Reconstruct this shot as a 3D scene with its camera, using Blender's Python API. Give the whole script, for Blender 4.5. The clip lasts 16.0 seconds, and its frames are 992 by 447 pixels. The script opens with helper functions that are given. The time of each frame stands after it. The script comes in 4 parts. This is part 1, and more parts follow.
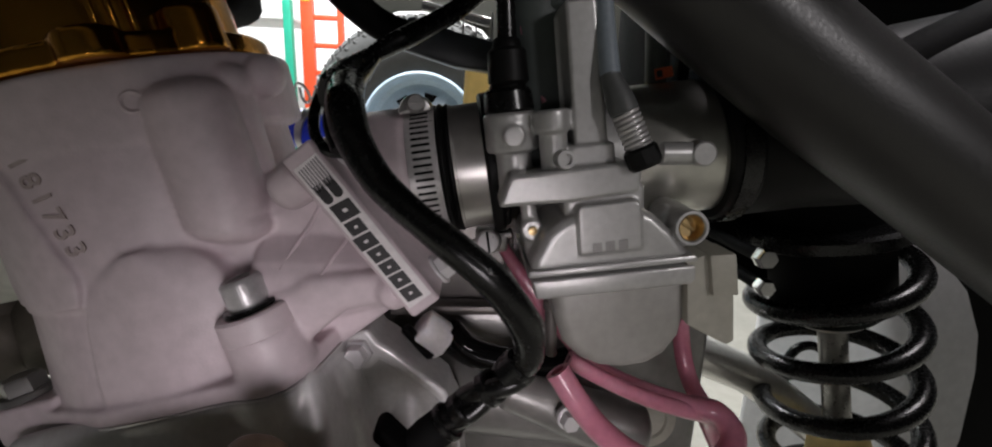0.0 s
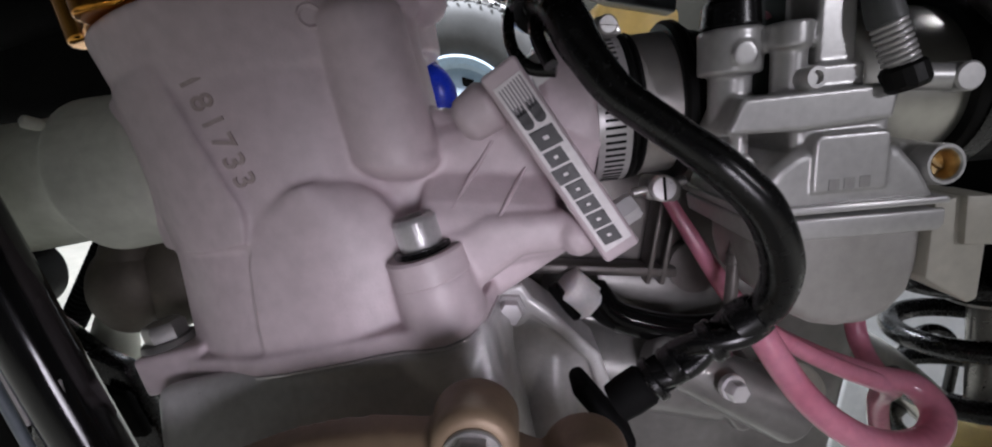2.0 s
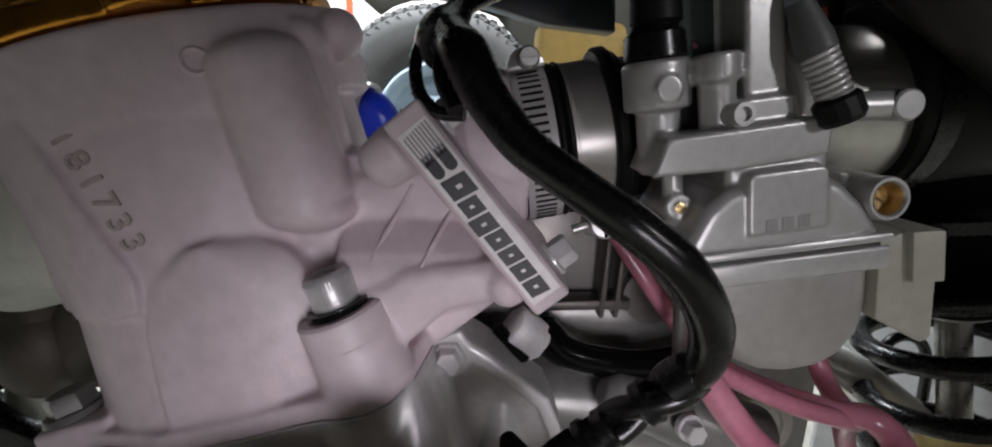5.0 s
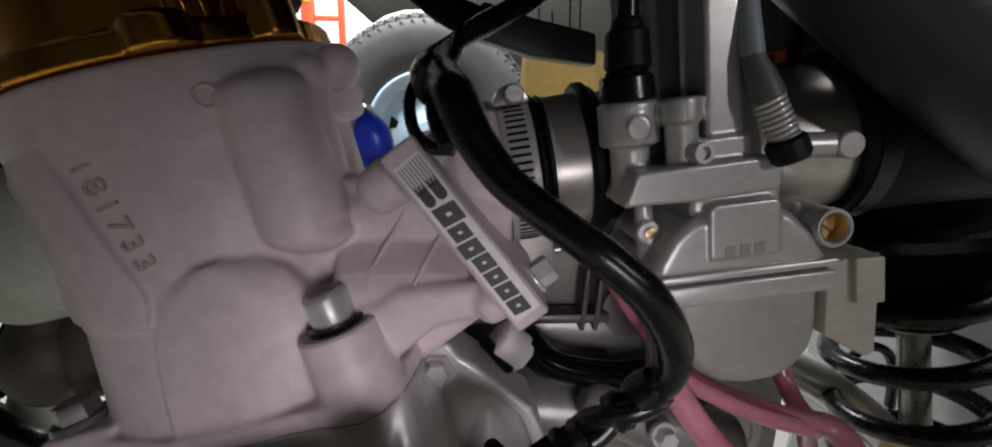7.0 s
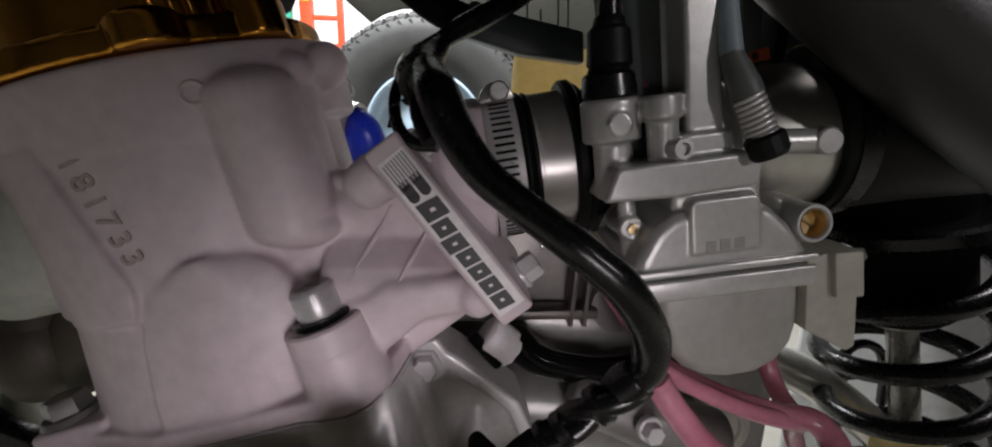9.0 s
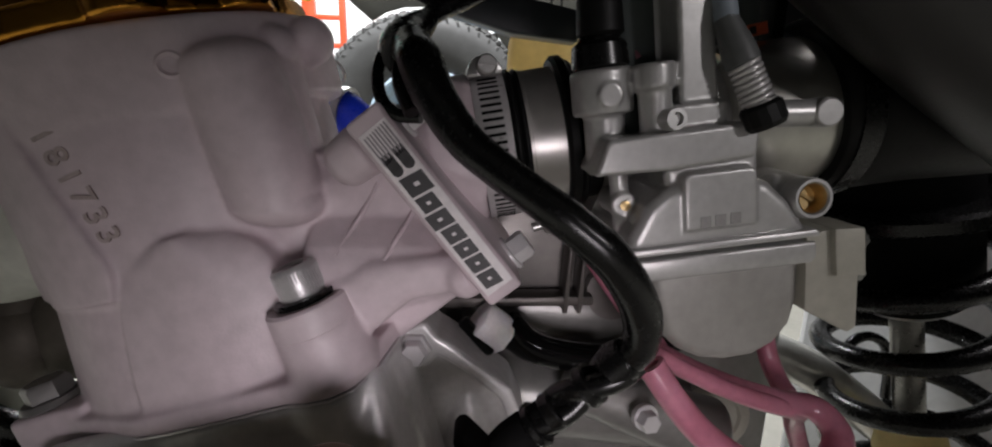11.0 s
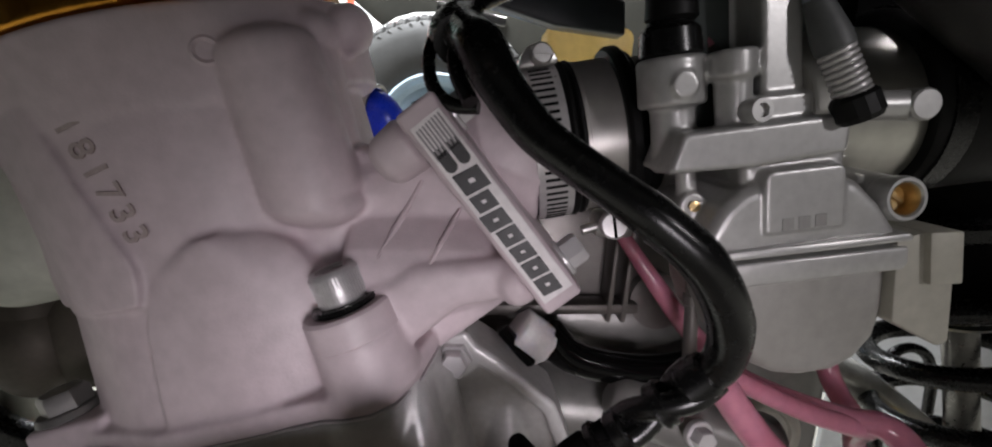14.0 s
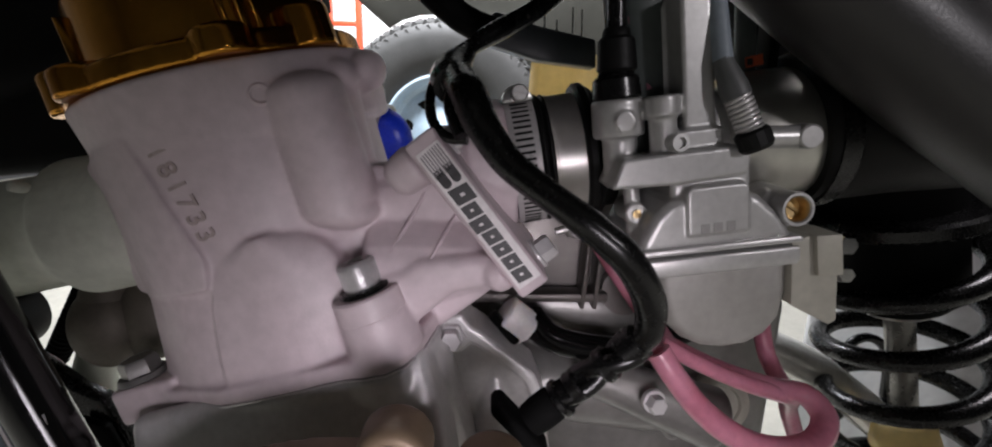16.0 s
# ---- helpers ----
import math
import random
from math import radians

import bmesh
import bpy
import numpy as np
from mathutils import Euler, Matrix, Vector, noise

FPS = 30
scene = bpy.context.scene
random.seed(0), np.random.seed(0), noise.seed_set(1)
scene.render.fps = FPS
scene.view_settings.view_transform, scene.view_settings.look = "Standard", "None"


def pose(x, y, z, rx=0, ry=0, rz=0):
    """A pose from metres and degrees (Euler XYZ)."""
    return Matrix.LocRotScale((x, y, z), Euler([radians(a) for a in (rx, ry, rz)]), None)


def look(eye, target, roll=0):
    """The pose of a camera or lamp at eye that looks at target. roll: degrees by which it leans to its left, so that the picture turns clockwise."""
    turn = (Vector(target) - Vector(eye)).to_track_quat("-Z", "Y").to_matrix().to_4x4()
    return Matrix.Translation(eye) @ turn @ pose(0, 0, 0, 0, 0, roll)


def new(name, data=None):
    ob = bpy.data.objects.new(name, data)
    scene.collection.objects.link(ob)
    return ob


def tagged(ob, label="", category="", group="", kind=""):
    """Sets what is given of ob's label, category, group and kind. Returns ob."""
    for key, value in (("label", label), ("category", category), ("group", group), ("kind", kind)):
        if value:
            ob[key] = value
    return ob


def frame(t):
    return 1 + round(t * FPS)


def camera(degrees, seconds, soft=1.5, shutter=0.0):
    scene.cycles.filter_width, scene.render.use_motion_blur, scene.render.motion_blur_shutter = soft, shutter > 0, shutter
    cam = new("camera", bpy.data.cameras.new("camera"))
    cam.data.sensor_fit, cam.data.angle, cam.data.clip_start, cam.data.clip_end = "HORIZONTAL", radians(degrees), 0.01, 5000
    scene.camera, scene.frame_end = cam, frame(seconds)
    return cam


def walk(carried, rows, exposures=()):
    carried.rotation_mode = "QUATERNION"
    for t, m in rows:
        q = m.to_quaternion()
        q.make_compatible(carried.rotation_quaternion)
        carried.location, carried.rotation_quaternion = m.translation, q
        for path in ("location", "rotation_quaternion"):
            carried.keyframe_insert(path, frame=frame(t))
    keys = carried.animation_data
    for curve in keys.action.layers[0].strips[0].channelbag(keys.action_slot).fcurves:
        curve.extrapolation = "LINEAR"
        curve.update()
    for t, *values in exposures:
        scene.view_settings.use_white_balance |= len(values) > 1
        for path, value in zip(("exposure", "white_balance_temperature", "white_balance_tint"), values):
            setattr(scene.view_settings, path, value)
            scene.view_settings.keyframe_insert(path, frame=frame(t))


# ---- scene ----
cam = camera(93.0, 16.0, soft=2.0)
ROWS = [
    (0.0, -0.00558, 0.00014, 0.49970, 77.013, -2.105, -2.123),
    (0.5, -0.02551, 0.00426, 0.49035, 76.753, -2.034, -1.973),
    (1.0, -0.05077, 0.00345, 0.49011, 76.445, -2.057, -1.584),
    (1.5, -0.05819, 0.00968, 0.48207, 75.779, -2.283, -0.401),
    (2.0, -0.06244, 0.01412, 0.47597, 75.829, -2.495, 0.487),
    (2.5, -0.05916, 0.01913, 0.47899, 75.563, -2.421, 0.577),
    (3.0, -0.05329, 0.02617, 0.48049, 75.741, -2.100, 0.327),
    (3.5, -0.05762, 0.01950, 0.48451, 75.686, -1.358, -0.135),
    (4.0, -0.04974, 0.02557, 0.48715, 75.789, -0.723, -0.524),
    (4.5, -0.04252, 0.02943, 0.48703, 75.958, -0.546, -0.940),
    (7.0, -0.04110, 0.01847, 0.49618, 76.913, -1.257, -2.437),
    (7.5, -0.04461, 0.01410, 0.49665, 76.766, -1.312, -2.508),
    (8.0, -0.04208, 0.01466, 0.49409, 76.852, -1.361, -2.412),
    (8.5, -0.03886, 0.01568, 0.49777, 76.969, -1.318, -2.398),
    (9.0, -0.03630, 0.01623, 0.49545, 76.870, -1.244, -2.472),
    (9.5, -0.03436, 0.01725, 0.49510, 76.935, -1.207, -2.553),
    (10.0, -0.03299, 0.01532, 0.49306, 76.912, -1.096, -2.576),
    (12.5, -0.03014, 0.02869, 0.48197, 77.166, -1.301, -1.298),
    (13.0, -0.03446, 0.02977, 0.48270, 77.406, -1.250, -1.256),
    (13.5, -0.04603, 0.02601, 0.48275, 77.389, -1.300, -1.299),
    (14.0, -0.04577, 0.03056, 0.48297, 77.591, -1.355, -1.500),
    (14.5, -0.04011, 0.01651, 0.49036, 77.701, -1.378, -1.782),
    (15.0, -0.03011, 0.00573, 0.49282, 77.786, -1.296, -1.865),
    (15.5, -0.03295, -0.02414, 0.50064, 77.333, -1.358, -1.591),
    (16.0, -0.03975, -0.00661, 0.49339, 77.323, -1.373, -0.761),
]
walk(cam, [(t, pose(x, y, z, rx, ry, rz)) for t, x, y, z, rx, ry, rz in ROWS],
     # stops and white balance as the film's camera adapts
     [(0.0, -0.26, 6500, 10), (1.0, -0.18, 6450, 10), (1.5, -0.04, 6250, 11), (2.0, 0.08, 6050, 13), (2.5, 0.1, 6050, 13), (3.0, 0.06, 6100, 12), (3.5, 0.0, 6150, 9), (4.5, -0.03, 6200, 9), (7.0, -0.28, 6450, 11), (8.0, -0.33, 6500, 11), (10.0, -0.31, 6500, 11), (12.5, -0.36, 6450, 9), (13.0, -0.28, 6450, 8), (14.0, -0.04, 6400, 11), (15.0, -0.06, 6500, 10), (15.5, -0.06, 6500, 10), (16.0, 0.0, 6350, 13)])

# ---- world and lights ----
world = bpy.data.worlds.new("garage_world")
scene.world = world
world.use_nodes = True
world.node_tree.nodes["Background"].inputs[0].default_value = (0.6, 0.62, 0.65, 1)
world.node_tree.nodes["Background"].inputs[1].default_value = 0.01


def area(name, eye, target, size_x, size_y, watts, colour):
    lamp = bpy.data.lights.new(name, "AREA")
    lamp.shape, lamp.size, lamp.size_y = "RECTANGLE", size_x, size_y
    lamp.energy, lamp.color = watts, colour
    ob = new(name, lamp)
    ob.matrix_world = look(eye, target)
    return ob


area("ceiling_tubes_back", (-0.45, 1.25, 2.55), (-0.45, 1.6, 0), 1.4, 0.4, 225, (0.96, 0.98, 1.0))
area("ceiling_tubes_wall", (-0.9, 2.7, 2.55), (-0.9, 3.1, 0), 1.2, 0.3, 110, (0.96, 0.98, 1.0))
area("ceiling_tubes_side", (1.1, 0.32, 2.55), (0.2, 0.15, 0.4), 0.9, 0.5, 34, (1.0, 0.94, 0.97))
def spot(name, eye, target, watts, colour, cone, radius):
    lamp = bpy.data.lights.new(name, "SPOT")
    lamp.energy, lamp.color = watts, colour
    lamp.spot_size, lamp.spot_blend, lamp.shadow_soft_size = radians(cone), 1.0, radius
    lamp.use_soft_falloff = True
    new(name, lamp).matrix_world = look(eye, target)


# narrow fill spot without a known source, added to brighten the carburettor
spot("carb_fill", (0.85, -1.0, 0.95), (0.1, 0.17, 0.52), 25, (1.0, 0.95, 0.96), 13, 0.06)
# assumed light near the camera: an added fill, its soft beam on the reed valve
spot("front_fill", (0.014, -0.13, 0.405), (-0.05, 0.17, 0.324), 2.95, (1.0, 0.92, 0.965), 70, 0.05)

# ---- materials ----
def material(name, colour, rough=0.5, metal=0.0, dark=None, scale=60.0, bump=0.0, bump_scale=900.0, spread=0.5, coat=0.0, rough_var=0.12, spec=0.5, sss=0.0, ior=1.5):
    """Principled surface with two scales of variation in tone, roughness and relief."""
    m = bpy.data.materials.new(name)
    m.use_nodes = True
    n, l = m.node_tree.nodes, m.node_tree.links
    b = n["Principled BSDF"]
    b.inputs["Metallic"].default_value = metal
    b.inputs["IOR"].default_value = ior
    b.inputs["Specular IOR Level"].default_value = spec
    b.inputs["Coat Weight"].default_value, b.inputs["Coat Roughness"].default_value = coat, 0.12
    b.inputs["Subsurface Weight"].default_value = sss
    b.inputs["Subsurface Radius"].default_value = (0.004, 0.003, 0.002)
    co = n.new("ShaderNodeTexCoord")
    big, fine = n.new("ShaderNodeTexNoise"), n.new("ShaderNodeTexNoise")
    for tex, s, d in ((big, scale, 4), (fine, bump_scale, 3)):
        tex.inputs["Scale"].default_value, tex.inputs["Detail"].default_value = s, d
        l.new(co.outputs["Object"], tex.inputs["Vector"])
    ramp = n.new("ShaderNodeMapRange")
    ramp.inputs["From Min"].default_value, ramp.inputs["From Max"].default_value = 0.5 - spread / 2, 0.5 + spread / 2
    l.new(big.outputs["Fac"], ramp.inputs["Value"])
    mix = n.new("ShaderNodeMix")
    mix.data_type = "RGBA"
    dark = dark or tuple(c * 0.72 for c in colour)
    mix.inputs["A"].default_value, mix.inputs["B"].default_value = (*dark, 1), (*colour, 1)
    l.new(ramp.outputs["Result"], mix.inputs["Factor"])
    # middle scale mottling
    mid, span, grain = n.new("ShaderNodeTexNoise"), n.new("ShaderNodeMapRange"), n.new("ShaderNodeMix")
    mid.inputs["Scale"].default_value, mid.inputs["Detail"].default_value = scale * 7, 5
    l.new(co.outputs["Object"], mid.inputs["Vector"])
    span.inputs["From Min"].default_value, span.inputs["From Max"].default_value = 0.3, 0.7
    span.inputs["To Min"].default_value, span.inputs["To Max"].default_value = 0.92, 1.06
    l.new(mid.outputs["Fac"], span.inputs["Value"])
    grain.data_type, grain.blend_type = "RGBA", "MULTIPLY"
    grain.inputs["Factor"].default_value = 1.0
    l.new(mix.outputs["Result"], grain.inputs["A"])
    l.new(span.outputs["Result"], grain.inputs["B"])
    l.new(grain.outputs["Result"], b.inputs["Base Color"])
    rr = n.new("ShaderNodeMapRange")
    rr.inputs["To Min"].default_value, rr.inputs["To Max"].default_value = max(0.02, rough - rough_var), min(1, rough + rough_var)
    l.new(fine.outputs["Fac"], rr.inputs["Value"])
    l.new(rr.outputs["Result"], b.inputs["Roughness"])
    if bump:
        bp = n.new("ShaderNodeBump")
        bp.inputs["Strength"].default_value, bp.inputs["Distance"].default_value = bump, 0.0003
        l.new(fine.outputs["Fac"], bp.inputs["Height"])
        l.new(bp.outputs["Normal"], b.inputs["Normal"])
    return m


CAST = material("painted_cast_aluminium", (0.63, 0.53, 0.56), 0.44, 0.0, (0.535, 0.46, 0.48), 26, 0.26, 1100, spec=0.46)
CASE = material("raw_cast_aluminium", (0.64, 0.63, 0.625), 0.33, 0.25, (0.5, 0.49, 0.485), 45, 0.2, 1100)
CARB = material("die_cast_zinc", (0.54, 0.535, 0.525), 0.36, 0.5, (0.45, 0.445, 0.435), 55, 0.05, 1600)
BOWL = material("tumbled_alloy_bowl", (0.345, 0.335, 0.315), 0.5, 0.2, (0.27, 0.26, 0.238), 38, 0.1, 1500)
STEEL = material("zinc_plated_steel", (0.56, 0.55, 0.54), 0.34, 0.9, (0.4, 0.39, 0.38), 90, 0.02, 1200, rough_var=0.06)
CHROME = material("bright_steel", (0.82, 0.82, 0.81), 0.16, 1.0, (0.66, 0.65, 0.64), 40, 0.0, 300, rough_var=0.04)
BRUSHED = material("machined_alloy_sleeve", (0.72, 0.69, 0.66), 0.3, 0.65, (0.6, 0.57, 0.55), 25, 0.0, 300, rough_var=0.03)
BRASS = material("brass", (0.70, 0.52, 0.27), 0.34, 0.9, (0.55, 0.39, 0.18), 200)
GOLD = material("gold_anodised_alloy", (0.66, 0.31, 0.045), 0.18, 1.0, (0.46, 0.19, 0.024), 40, 0.02, 900, rough_var=0.06)
RUBBER = material("black_rubber", (0.006, 0.006, 0.006), 0.5, 0, (0.004, 0.004, 0.004), 120, 0.15, 700, spec=0.2)
SHINY = material("glossy_black_sleeve", (0.004, 0.004, 0.004), 0.26, 0, (0.003, 0.003, 0.003), 160, 0.0, 500, spec=0.42, rough_var=0.06)
HOSE = material("smooth_black_hose", (0.003, 0.003, 0.003), 0.12, 0, (0.002, 0.002, 0.002), 160, 0.0, 500, spec=0.2, rough_var=0.03)
BLACK = material("black_paint", (0.005, 0.005, 0.005), 0.26, 0, (0.003, 0.003, 0.003), 90, 0.1, 800, spec=0.4)
GLOSS = material("glossy_black_paint", (0.006, 0.006, 0.006), 0.12, 0, (0.004, 0.004, 0.004), 90, 0.05, 300, spec=0.6, rough_var=0.05)
DULL = material("dull_black_plastic", (0.005, 0.005, 0.005), 0.75, 0, (0.003, 0.003, 0.003), 50, 0.2, 700, spec=0.06)
LABEL = material("white_label_film", (0.80, 0.76, 0.76), 0.4, 0, (0.73, 0.69, 0.69), 60, 0.04, 900)
INK = material("black_ink", (0.02, 0.018, 0.02), 0.45, 0, (0.012, 0.012, 0.012), 90)
INKGREY = material("grey_ink", (0.30, 0.28, 0.29), 0.45, 0, (0.24, 0.22, 0.23), 90)
STAMP = material("stamped_mark_paint", (0.35, 0.28, 0.265), 0.6, 0, (0.48, 0.405, 0.40), 520)
PINK = material("pink_silicone_hose", (0.74, 0.32, 0.42), 0.16, 0, (0.56, 0.19, 0.27), 45, 0.0, 500, sss=0.12, ior=1.45, rough_var=0.04, coat=0.5)
NYLON = material("white_nylon", (0.80, 0.77, 0.78), 0.4, 0, (0.72, 0.69, 0.70), 80, sss=0.2)
YELLOW = material("yellowed_plastic", (0.88, 0.76, 0.46), 0.45, 0, (0.82, 0.68, 0.39), 25, 0.05, 600, sss=0.3)
BLUE = material("blue_silicone", (0.02, 0.06, 0.78), 0.3, 0, (0.012, 0.04, 0.6), 60)
FRAME = material("satin_black_frame_paint", (0.015, 0.014, 0.0135), 0.42, 0.0, (0.011, 0.0102, 0.0096), 30, 0.15, 900, spec=0.6)
TUBEGREY = material("grey_green_plastic", (0.075, 0.09, 0.085), 0.58, 0, (0.05, 0.06, 0.057), 50, 0.1, 700)
CABLE = material("grey_blue_sleeve", (0.26, 0.30, 0.34), 0.4, 0, (0.2, 0.235, 0.27), 70, 0.1, 700)
BOOT = material("grey_rubber_boot", (0.10, 0.105, 0.105), 0.5, 0, (0.07, 0.072, 0.072), 70, 0.15, 700)
BROWN = material("bronze_magnesium_cover", (0.215, 0.155, 0.10), 0.5, 0.3, (0.16, 0.115, 0.072), 40, 0.15, 900)
TYRE = material("dark_tyre_rubber", (0.06, 0.06, 0.058), 0.62, 0, (0.042, 0.042, 0.04), 20, 0.2, 200)
RIM = material("pale_blue_white_rim", (0.40, 0.51, 0.60), 0.4, 0, (0.35, 0.45, 0.54), 14)
WHITEP = material("white_wall_paint", (0.80, 0.80, 0.79), 0.7, 0, (0.74, 0.74, 0.73), 2.5, 0.1, 150)
FENDER = material("white_plastic_panel", (0.70, 0.70, 0.70), 0.4, 0, (0.63, 0.63, 0.63), 15, 0.05, 500)
FLOORM = material("pale_concrete", (0.25, 0.24, 0.205), 0.6, 0, (0.19, 0.185, 0.16), 6, 0.3, 120)
RED = material("red_paint", (0.72, 0.09, 0.03), 0.4, 0, (0.62, 0.07, 0.025), 9)
GREEN = material("green_paint", (0.03, 0.40, 0.26), 0.4, 0, (0.025, 0.33, 0.21), 9)
ORANGE = material("orange_label", (0.62, 0.11, 0.035), 0.5, 0, (0.5, 0.08, 0.03), 200)
REDGLOW = material("amber_sticker", (0.7, 0.45, 0.05), 0.5)
GREYW = material("low_bounce_dark_grey", (0.045, 0.045, 0.045), 0.8, 0, (0.033, 0.033, 0.033), 2.5, 0.1, 150)
CEIL = material("grey_ceiling_paint", (0.30, 0.30, 0.295), 0.8, 0, (0.25, 0.25, 0.245), 2.5, 0.1, 150)
DARKMETAL = material("heat_stained_metal", (0.10, 0.088, 0.07), 0.6, 0.5, (0.06, 0.052, 0.042), 60, 0.3, 500)
OLIVE = material("olive_grey_paint", (0.062, 0.062, 0.052), 0.5, 0, (0.045, 0.045, 0.038), 6)
HEADB = material("dull_zinc_bolt_head", (0.50, 0.49, 0.49), 0.36, 0.45, (0.40, 0.39, 0.39), 90, 0.05, 900)
BOLT = material("pale_zinc_bolt", (0.66, 0.645, 0.65), 0.3, 0.4, (0.56, 0.545, 0.55), 30, 0.0, 900, rough_var=0.04)
CLAMP = material("stainless_band", (0.66, 0.64, 0.64), 0.32, 0.5, (0.55, 0.53, 0.53), 60, 0.03, 700)
# darker brown-grey tone for the gearbox wall, its ribs and the overflow pipe
DARKCAST = material("dark_casting", (0.17, 0.155, 0.145), 0.36, 0.5, (0.11, 0.10, 0.095), 40, 0.15, 900)
GEARC = material("weathered_gear_casting", (0.28, 0.272, 0.26), 0.34, 0.4, (0.16, 0.155, 0.148), 30, 0.15, 900)
BAR = material("slate_plastic", (0.05, 0.058, 0.064), 0.35, 0, (0.036, 0.042, 0.046), 50, 0.1, 700)
BARREL = material("machined_barrel", (0.60, 0.59, 0.54), 0.3, 0.85, (0.5, 0.49, 0.45), 25, 0.0, 300, rough_var=0.04)
PIPE = material("polished_alloy_pipe", (0.80, 0.78, 0.73), 0.2, 0.5, (0.6, 0.58, 0.54), 30, 0.0, 300, rough_var=0.05)
BLOCK = material("pale_moulded_block", (0.46, 0.445, 0.38), 0.5, 0.1, (0.37, 0.355, 0.30), 40, 0.08, 900)
CASTMARK = material("worn_moulded_mark", (0.26, 0.25, 0.24), 0.5, 0.4, (0.36, 0.355, 0.345), 300)
DAMPER = material("dull_damper_steel", (0.22, 0.215, 0.20), 0.3, 1.0, (0.14, 0.135, 0.13), 60, 0.0, 300)
# grey-green tone for the exhaust spigot and the pale cone
SPIGOT = material("grey_green_cast_spigot", (0.60, 0.62, 0.54), 0.6, 0.0, (0.44, 0.46, 0.39), 35, 0.2, 900)


def translucent(m, share):
    """Lets a share of the light through a thin wall."""
    n, l = m.node_tree.nodes, m.node_tree.links
    b, out = n["Principled BSDF"], n["Material Output"]
    t, mix = n.new("ShaderNodeBsdfTranslucent"), n.new("ShaderNodeMixShader")
    l.new(b.inputs["Base Color"].links[0].from_socket, t.inputs["Color"])
    mix.inputs["Fac"].default_value = share
    l.new(b.outputs["BSDF"], mix.inputs[1])
    l.new(t.outputs["BSDF"], mix.inputs[2])
    l.new(mix.outputs["Shader"], out.inputs["Surface"])


translucent(YELLOW, 0.7)
translucent(PINK, 0.3)
translucent(FENDER, 0.5)

# ---- shape helpers (millimetres in, metres out) ----
def mm(x, y, z):
    return Vector((x, y, z)) * 0.001


def spline(pts, sub=6):
    """Points on a smooth curve through pts."""
    if len(pts) < 3:
        return [Vector(p) for p in pts]
    p = [Vector(pts[0]) * 2 - Vector(pts[1])] + [Vector(q) for q in pts] + [Vector(pts[-1]) * 2 - Vector(pts[-2])]
    out = []
    for i in range(1, len(p) - 2):
        a, b, c, d = p[i - 1 : i + 3]
        for k in range(sub):
            t = k / sub
            out.append(0.5 * (2 * b + (c - a) * t + (2 * a - 5 * b + 4 * c - d) * t * t + (3 * b - a - 3 * c + d) * t**3))
    out.append(p[-2])
    return out


def tube(pts, r, seg=14, sub=6, flat=1.0, wave=0.0, hollow=0.0):
    """A swept round bar through pts (mm). r: a radius or one for each end of the run; wave: unevenness of the radius."""
    c = spline(pts, sub)
    n = len(c)
    rad = [r] * n if not isinstance(r, (list, tuple)) else [float(v) for v in np.interp(np.linspace(0, len(r) - 1, n), range(len(r)), r)]
    bm = bmesh.new()
    rings = []
    t0 = (c[1] - c[0]).normalized()
    side = t0.orthogonal().normalized()
    for i in range(n):
        t = (c[min(i + 1, n - 1)] - c[max(i - 1, 0)]).normalized()
        side = (side - t * side.dot(t)).normalized()
        up = t.cross(side)
        k = rad[i] * (1 + wave * noise.noise(c[i] * 0.11))
        rings.append([bm.verts.new((c[i] + side * k * math.cos(a) + up * k * flat * math.sin(a)) * 0.001) for a in (2 * math.pi * j / seg for j in range(seg))])
    for a, b in zip(rings, rings[1:]):
        for j in range(seg):
            bm.faces.new((a[j], a[(j + 1) % seg], b[(j + 1) % seg], b[j]))
    for ring in (rings[0][::-1], rings[-1]):
        f = bm.faces.new(ring)
        if hollow:
            bmesh.ops.inset_individual(bm, faces=[f], thickness=hollow * 0.001, depth=0)
            bmesh.ops.translate(bm, vec=-f.normal * 0.003, verts=f.verts)
    bmesh.ops.recalc_face_normals(bm, faces=bm.faces)
    return bm


def lathe(profile, origin, axis, seg=32, turn=0.0):
    """Turns a profile of (radius, height) in mm round the axis that starts at origin. A closed solid when it ends at radius 0."""
    bm = bmesh.new()
    m = (Vector(axis).normalized()).to_track_quat("Z", "Y").to_matrix().to_4x4()
    m = Matrix.Translation(mm(*origin)) @ m
    rings = []
    for r, h in profile:
        if r <= 1e-6:
            rings.append([bm.verts.new(m @ mm(0, 0, h))])
        else:
            rings.append([bm.verts.new(m @ mm(r * math.cos(a), r * math.sin(a), h)) for a in (turn + 2 * math.pi * j / seg for j in range(seg))])
    for a, b in zip(rings, rings[1:]):
        for j in range(seg):
            k = (j + 1) % seg
            if len(a) == 1 and len(b) > 1:
                bm.faces.new((a[0], b[k], b[j]))
            elif len(b) == 1 and len(a) > 1:
                bm.faces.new((a[j], a[k], b[0]))
            elif len(a) > 1:
                bm.faces.new((a[j], a[k], b[k], b[j]))
    bmesh.ops.recalc_face_normals(bm, faces=bm.faces)
    return bm


def rod(a, b, r0, r1=None, seg=28, bevel=0.6):
    """A solid round bar from a to b (mm) with broken edges."""
    r1 = r0 if r1 is None else r1
    h = (Vector(b) - Vector(a)).length
    e = min(bevel, h * 0.3, r0 * 0.4, r1 * 0.4)
    return lathe([(0, 0), (r0 - e, 0), (r0, e), (r1, h - e), (r1 - e, h), (0, h)], a, Vector(b) - Vector(a), seg)


